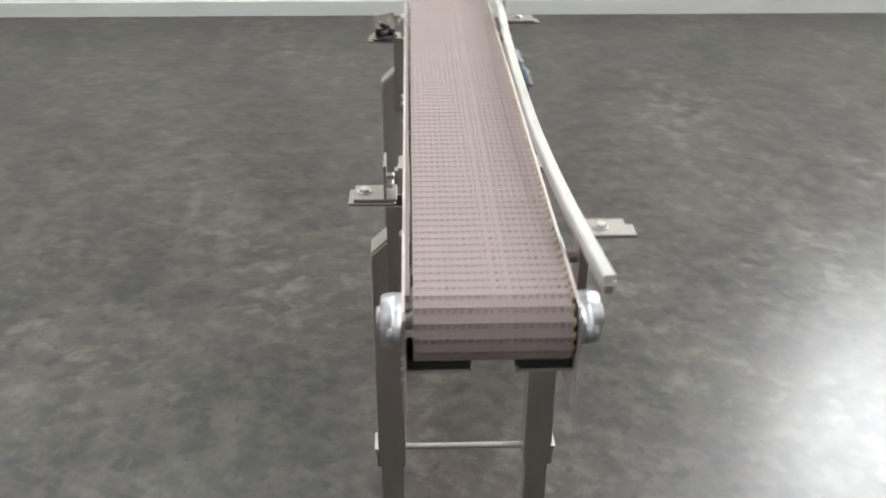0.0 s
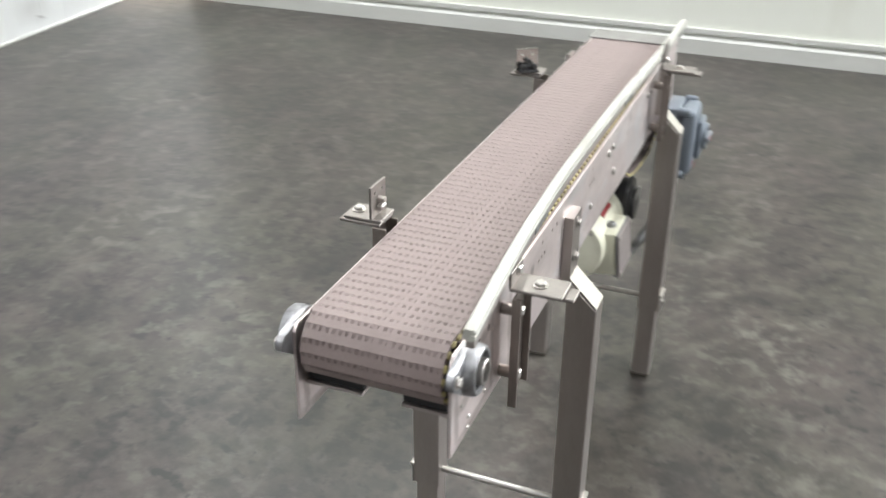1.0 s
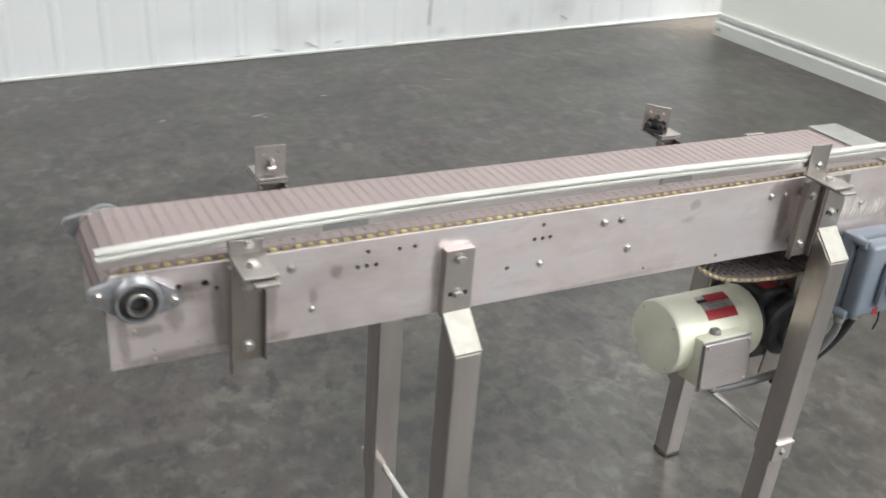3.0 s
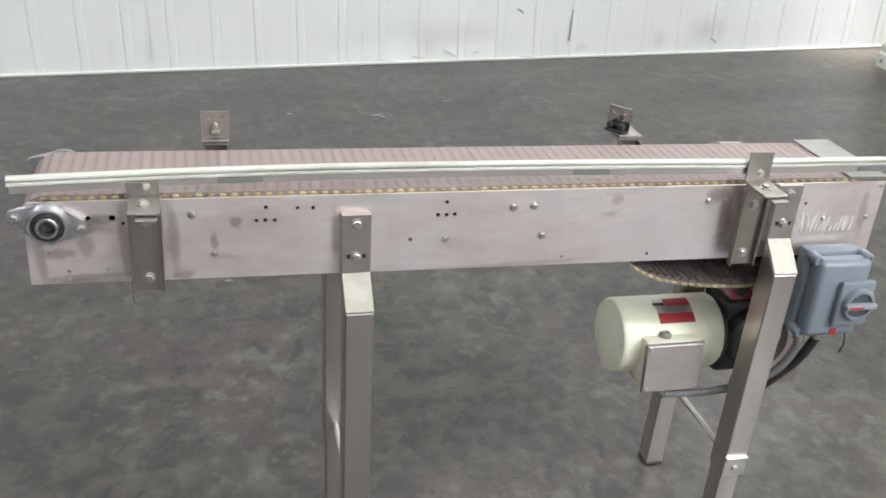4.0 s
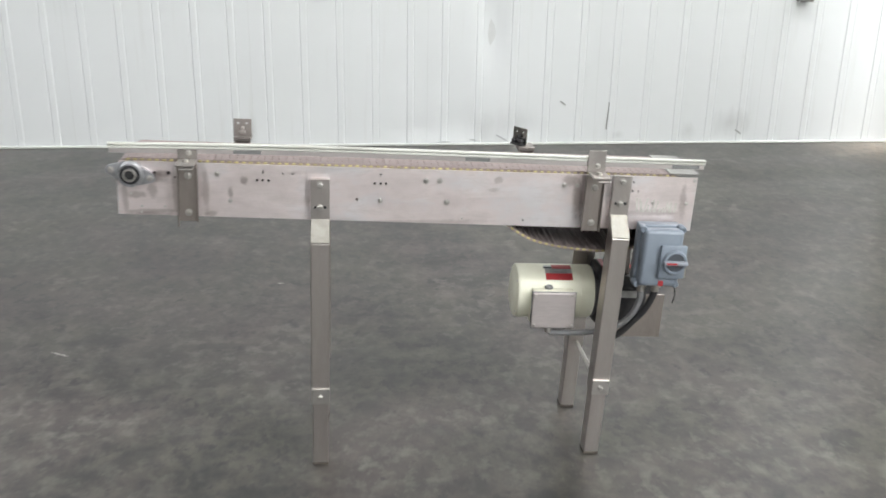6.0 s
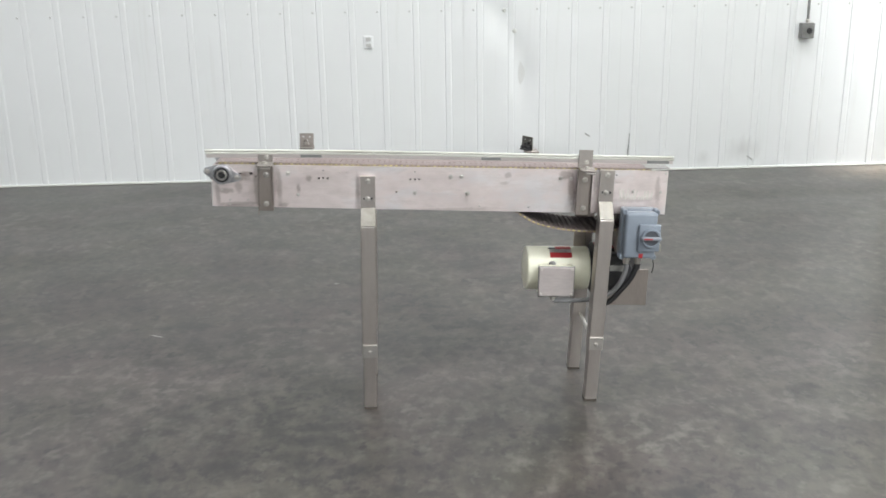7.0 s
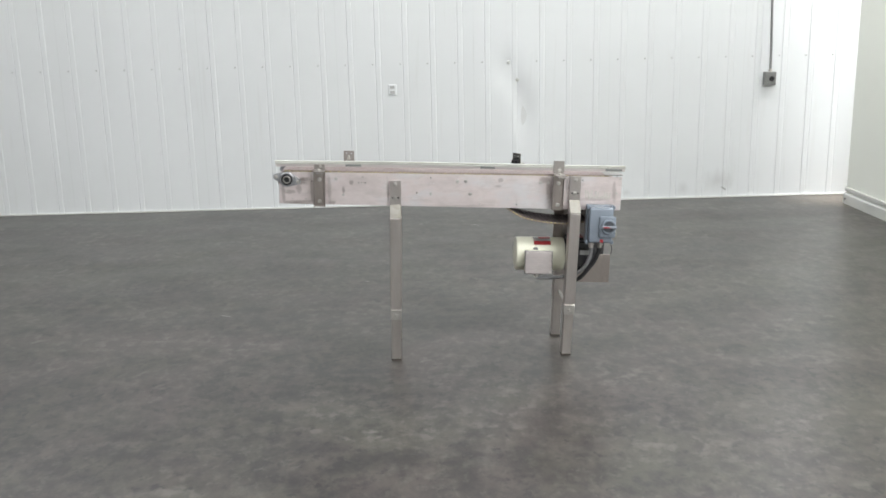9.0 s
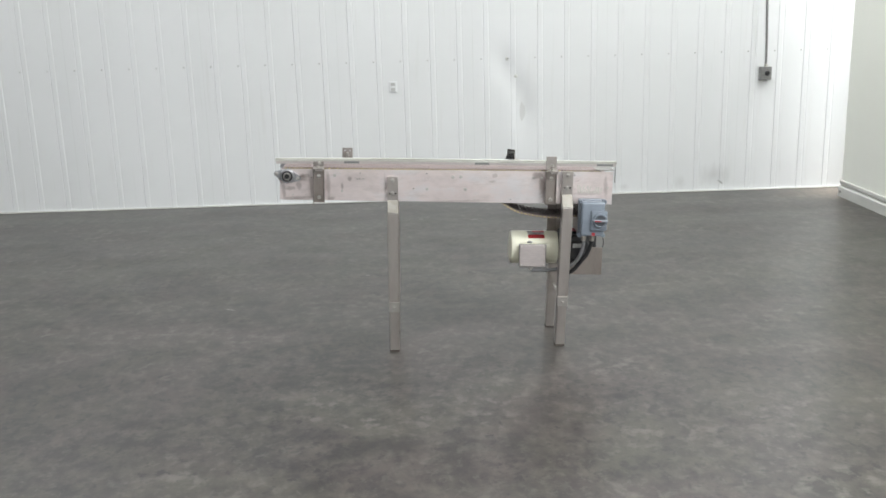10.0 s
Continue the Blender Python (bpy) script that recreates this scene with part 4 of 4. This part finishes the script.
LIPS = [(-0.0085, 0.0405), (-0.0070, 0.0388), (0.0045, 0.0388), (0.0066, 0.0402), (0.0066, 0.0440), (0.0056, 0.0450), (0.0012, 0.0452), (0.0012, 0.0468),
        (0.0052, 0.0470), (0.0064, 0.0486), (0.0064, 0.0512), (0.0044, 0.0530), (-0.0062, 0.0530), (-0.0085, 0.0512)]
rail = part("guide_rail", along_rail(bmesh.new(), LIPS, -0.527, 1.031), RAILWHITE, conveyor, "white plastic guide rail on a steel strip", True)
part("steel_strip", along_rail(bmesh.new(), [(-0.0055, 0.0275), (0.0045, 0.0275), (0.0045, 0.0387), (-0.0055, 0.0387)], -0.524, 1.028), STEEL, rail)
# three thin darker grey segments on the outer face of the steel strip
for a, b in ((-0.22, -0.15), (0.38, 0.445), (0.94, 1.015)):
    part("splice_plate", along_rail(bmesh.new(), [(0.0046, 0.029), (0.0060, 0.029), (0.0060, 0.0385), (0.0046, 0.0385)], a, b), GREYBOX, rail, "dull grey segment on the steel strip")

# ---- motor, gearbox and mount, fixed to the conveyor ----
MC = Vector((-0.021, 0.546, 0.448))
MY = Matrix.Translation(MC) @ pose(0, 0, 0, -92.4, 0, 0)
bm = bmesh.new()
lathe(bm, [(0.060, 0.000), (0.0625, 0.001), (0.070, 0.002), (0.0755, 0.004), (0.0780, 0.008), (0.0784, 0.012), (0.0784, 0.186), (0.0776, 0.1865), (0.0776, 0.1885), (0.0784, 0.189), (0.0784, 0.222), (0.074, 0.228)], MY, 48)
motor = part("motor", bm, MOTORWHITE, conveyor, "cream painted cylindrical electric motor", True)
for i in range(4):
    a = radians(45 + 90 * i)
    share("bolt", bolt_me, MY @ Matrix.Translation((0.067 * math.cos(a), 0.067 * math.sin(a), 0.004)) @ pose(0, 0, 0, 180) @ Matrix.Scale(0.6, 4), motor)


def arc_label(y0, y1, a0, a1, r, material, name, label=""):
    bm = bmesh.new()
    n = 10
    rows = []
    for i in range(n + 1):
        a = radians(a0 + (a1 - a0) * i / n)
        rows.append([bm.verts.new(Matrix.Translation(MC) @ pose(0, 0, 0, -2.4) @ Vector((rr * math.cos(a), y, rr * math.sin(a)))) for rr in (r, r + 0.0006) for y in (y0, y1)])
    for p, q in zip(rows, rows[1:]):
        bm.faces.new((p[2], p[3], q[3], q[2]))
        bm.faces.new((p[0], p[2], q[2], q[0]))
        bm.faces.new((p[1], q[1], q[3], p[3]))
    return part(name, bm, material, motor, label)


arc_label(0.084, 0.162, 44, 90, 0.0785, LABEL, "nameplate", "silver nameplate with unreadable print")
arc_label(0.084, 0.162, 44, 60, 0.0792, RED, "red_band")
arc_label(0.106, 0.162, 73, 90, 0.0792, RED, "red_band")
for ba, bb in ((61.5, 63), (65, 66.5), (69.5, 71)):
    arc_label(0.096, 0.148, ba, bb, 0.0792, GREYBOX, "print_bar")
arc_label(0.080, 0.105, 74, 80.5, 0.0792, BLACK, "print_bar", "dark printed block")

# terminal box on the side of the motor
JM = Matrix.Translation((0.039, 0.646, 0.418)) @ pose(0, 0, 0, -2.4, -6, 0)
bm = bmesh.new()
box(bm, -0.020, 0.044, -0.060, 0.060, -0.046, 0.060, JM, 0.006, 2)
part("terminal_box", bm, MOTORWHITE, motor, "", True)
part("gasket", box(bmesh.new(), 0.0442, 0.0468, -0.0645, 0.0645, -0.0515, 0.0575, JM, 0.001), GREYBOX, motor, "dark gasket edge")
bm = bmesh.new()
box(bm, 0.047, 0.052, -0.062, 0.062, -0.049, 0.055, JM, 0.0025, 2)
part("cover", bm, COVER, motor, "brushed steel cover")
for a, b in ((-0.054, 0.047), (0.054, 0.047), (-0.054, -0.041), (0.054, -0.041)):
    share("bolt", bolt_me, JM @ Matrix.Translation((0.052, a, b)) @ pose(0, 0, 0, 0, 90, 0) @ Matrix.Scale(0.55, 4), motor)
bm = bmesh.new()
lathe(bm, [(0.012, 0), (0.012, 0.006), (0.008, 0.010), (0.006, 0.006)], JM @ Matrix.Translation((0.022, -0.012, 0.060)), 18)
part("plug", bm, GREYBOX, motor, "small metal plug", True)
bm = bmesh.new()
lathe(bm, [(0.013, 0), (0.013, -0.012), (0.010, -0.014), (0.010, -0.022)], JM @ Matrix.Translation((0.026, -0.006, -0.046)), 16)
part("conduit_fitting", bm, BOLT, motor, "", True)

# gearbox
bm = bmesh.new()
lathe(bm, [(0.066, 0.2285), (0.071, 0.230), (0.071, 0.238), (0.060, 0.242), (0.050, 0.257)], MY, 40)
GM = Matrix.Translation((MC.x - 0.01, 0.868, 0.440)) @ pose(0, 0, 0, -2.4)
box(bm, -0.052, 0.052, -0.085, 0.094, -0.094, 0.080, GM, 0.016, 3)
lathe(bm, [(0.066, 0.0), (0.070, 0.004), (0.070, 0.050), (0.064, 0.058), (0.044, 0.060), (0.040, 0.072)], GM @ Matrix.Translation((0.030, -0.012, 0.0)) @ pose(0, 0, 0, 0, 90, 0), 40)
gear = part("gearbox", bm, GEARBLACK, conveyor, "black cast gearbox", True)
bm = bmesh.new()
box(bm, -0.030, 0.040, -0.070, 0.020, 0.0800, 0.0812, GM)
part("label", bm, RED, gear, "red maker's label")
bm = bmesh.new()
box(bm, 0.100, 0.1022, -0.030, 0.022, 0.012, 0.034, GM, 0.0005)
part("plate", bm, LABEL, gear, "pale data plate")

# mount plates and drive chain
bm = bmesh.new()
mm = SIDE
prism(bm, [(0.822, 0.312), (0.984, 0.305), (0.990, 0.440), (0.842, 0.446)], 0.0215, 0.0265, mm, 0.0008)
part("mount_plate", bm, DARKSTEEL, conveyor)
bm = bmesh.new()
box(bm, -0.030, -0.022, 0.700, 0.745, 0.38, 0.68, pose(0, 0, 0, -2.4) @ Matrix.Translation((-0.06, 0.014, 0.0)), 0.001)
box(bm, -0.10, 0.03, 0.865, 0.875, 0.505, 0.66, None, 0.001)
part("hanger_plate", bm, DARKSTEEL, conveyor)
chain_pts = spline([(0.045, 0.905, 0.74), (0.045, 0.850, 0.66), (0.045, 0.815, 0.600), (0.045, 0.795, 0.555)], 8)
bm = bmesh.new()
for a, b in zip(chain_pts, chain_pts[1:]):
    d = (b - a)
    m = Matrix.Translation((a + b) / 2) @ Vector((0, 0, 1)).rotation_difference(d).to_matrix().to_4x4()
    box(bm, -0.006, 0.006, -0.0065, 0.0065, -d.length * 0.42, d.length * 0.42, m, 0.001)
part("drive_chain", bm, BLACK, conveyor, "greasy black drive chain")

# ---- disconnect switch ----
SW = TILT
switch = part("disconnect_switch", box(bmesh.new(), 0.114, 0.150, 0.862, 0.979, -0.290, -0.121, SW, 0.006, 2), BOXBLUE, conveyor, "blue-grey rotary disconnect switch box", True)
part("lid", box(bmesh.new(), 0.1506, 0.190, 0.867, 0.977, -0.287, -0.125, SW, 0.012, 3), BOXBLUE, switch, "", True)
for u in (0.866, 0.975):
    for w in (-0.284, -0.127):
        bm = bmesh.new()
        lathe(bm, [(0.010, 0), (0.010, 0.026), (0.008, 0.029), (0.004, 0.029), (0.004, 0.026)], SW @ Matrix.Translation((0.148, u, w)) @ pose(0, 0, 0, 0, 90, 0), 16)
        part("screw_boss", bm, BOXBLUE, switch, "", True)
part("face_plate", box(bmesh.new(), 0.190, 0.203, 0.912, 0.986, -0.258, -0.162, SW, 0.006, 2), BOXBLUE, switch, "", True)
KM = SW @ Matrix.Translation((0.203, 0.953, -0.208)) @ pose(0, 0, 0, 0, 90, 0)
bm = bmesh.new()
lathe(bm, [(0.034, 0), (0.034, 0.004), (0.031, 0.010), (0.026, 0.0105), (0.0255, 0.005)], KM, 40)
part("knob", bm, BOXBLUE, switch, "", True)
part("dial", lathe(bmesh.new(), [(0.0252, 0.0045), (0.0252, 0.0065)], KM, 32), DIAL, switch)
part("handle", box(bmesh.new(), 0.207, 0.221, 0.920, 0.986, -0.2135, -0.2025, SW, 0.003, 2), GRIP, switch, "", True)
part("pointer", box(bmesh.new(), 0.2130, 0.2216, 0.926, 0.955, -0.2105, -0.2055, SW), RED, switch, "red pointer mark")
part("sticker", box(bmesh.new(), 0.1902, 0.1912, 0.920, 0.934, -0.283, -0.268, SW), RED, switch, "small red sticker")
part("latch", box(bmesh.new(), 0.160, 0.186, 0.980, 0.996, -0.262, -0.236, SW, 0.002), BRIGHT, switch, "bright steel latch")
for u in (0.890, 0.930):
    bm = bmesh.new()
    lathe(bm, [(0.014, 0.0), (0.014, -0.012), (0.011, -0.014), (0.011, -0.026)], SW @ Matrix.Translation((0.145, u, -0.290)), 16)
    part("cable_gland", bm, BOLT, switch, "", True)
bm = bmesh.new()
sweep(bm, spline([(0.145, 0.876, 0.520), (0.143, 0.876, 0.478), (0.124, 0.858, 0.418), (0.100, 0.820, 0.374), (0.088, 0.760, 0.357), (0.080, 0.700, 0.352), (0.072, 0.640, 0.352)], 6), 0.0085, 12)
part("flexible_conduit", bm, CONDUIT, conveyor, "grey flexible cable conduit", True)
bm = bmesh.new()
sweep(bm, spline([(0.145, 0.918, 0.522), (0.143, 0.915, 0.495), (0.132, 0.898, 0.445), (0.114, 0.868, 0.395), (0.095, 0.836, 0.350), (0.070, 0.806, 0.330)], 6), 0.0095, 12)
part("cable", bm, BLACK, conveyor, "thick black cable curving down from the switch", True)
bm = bmesh.new()
sweep(bm, spline([(0.165, 0.962, 0.530), (0.168, 0.966, 0.50), (0.165, 0.962, 0.475)], 6), 0.0018, 6)
part("loose_wire", bm, BLACK, conveyor)
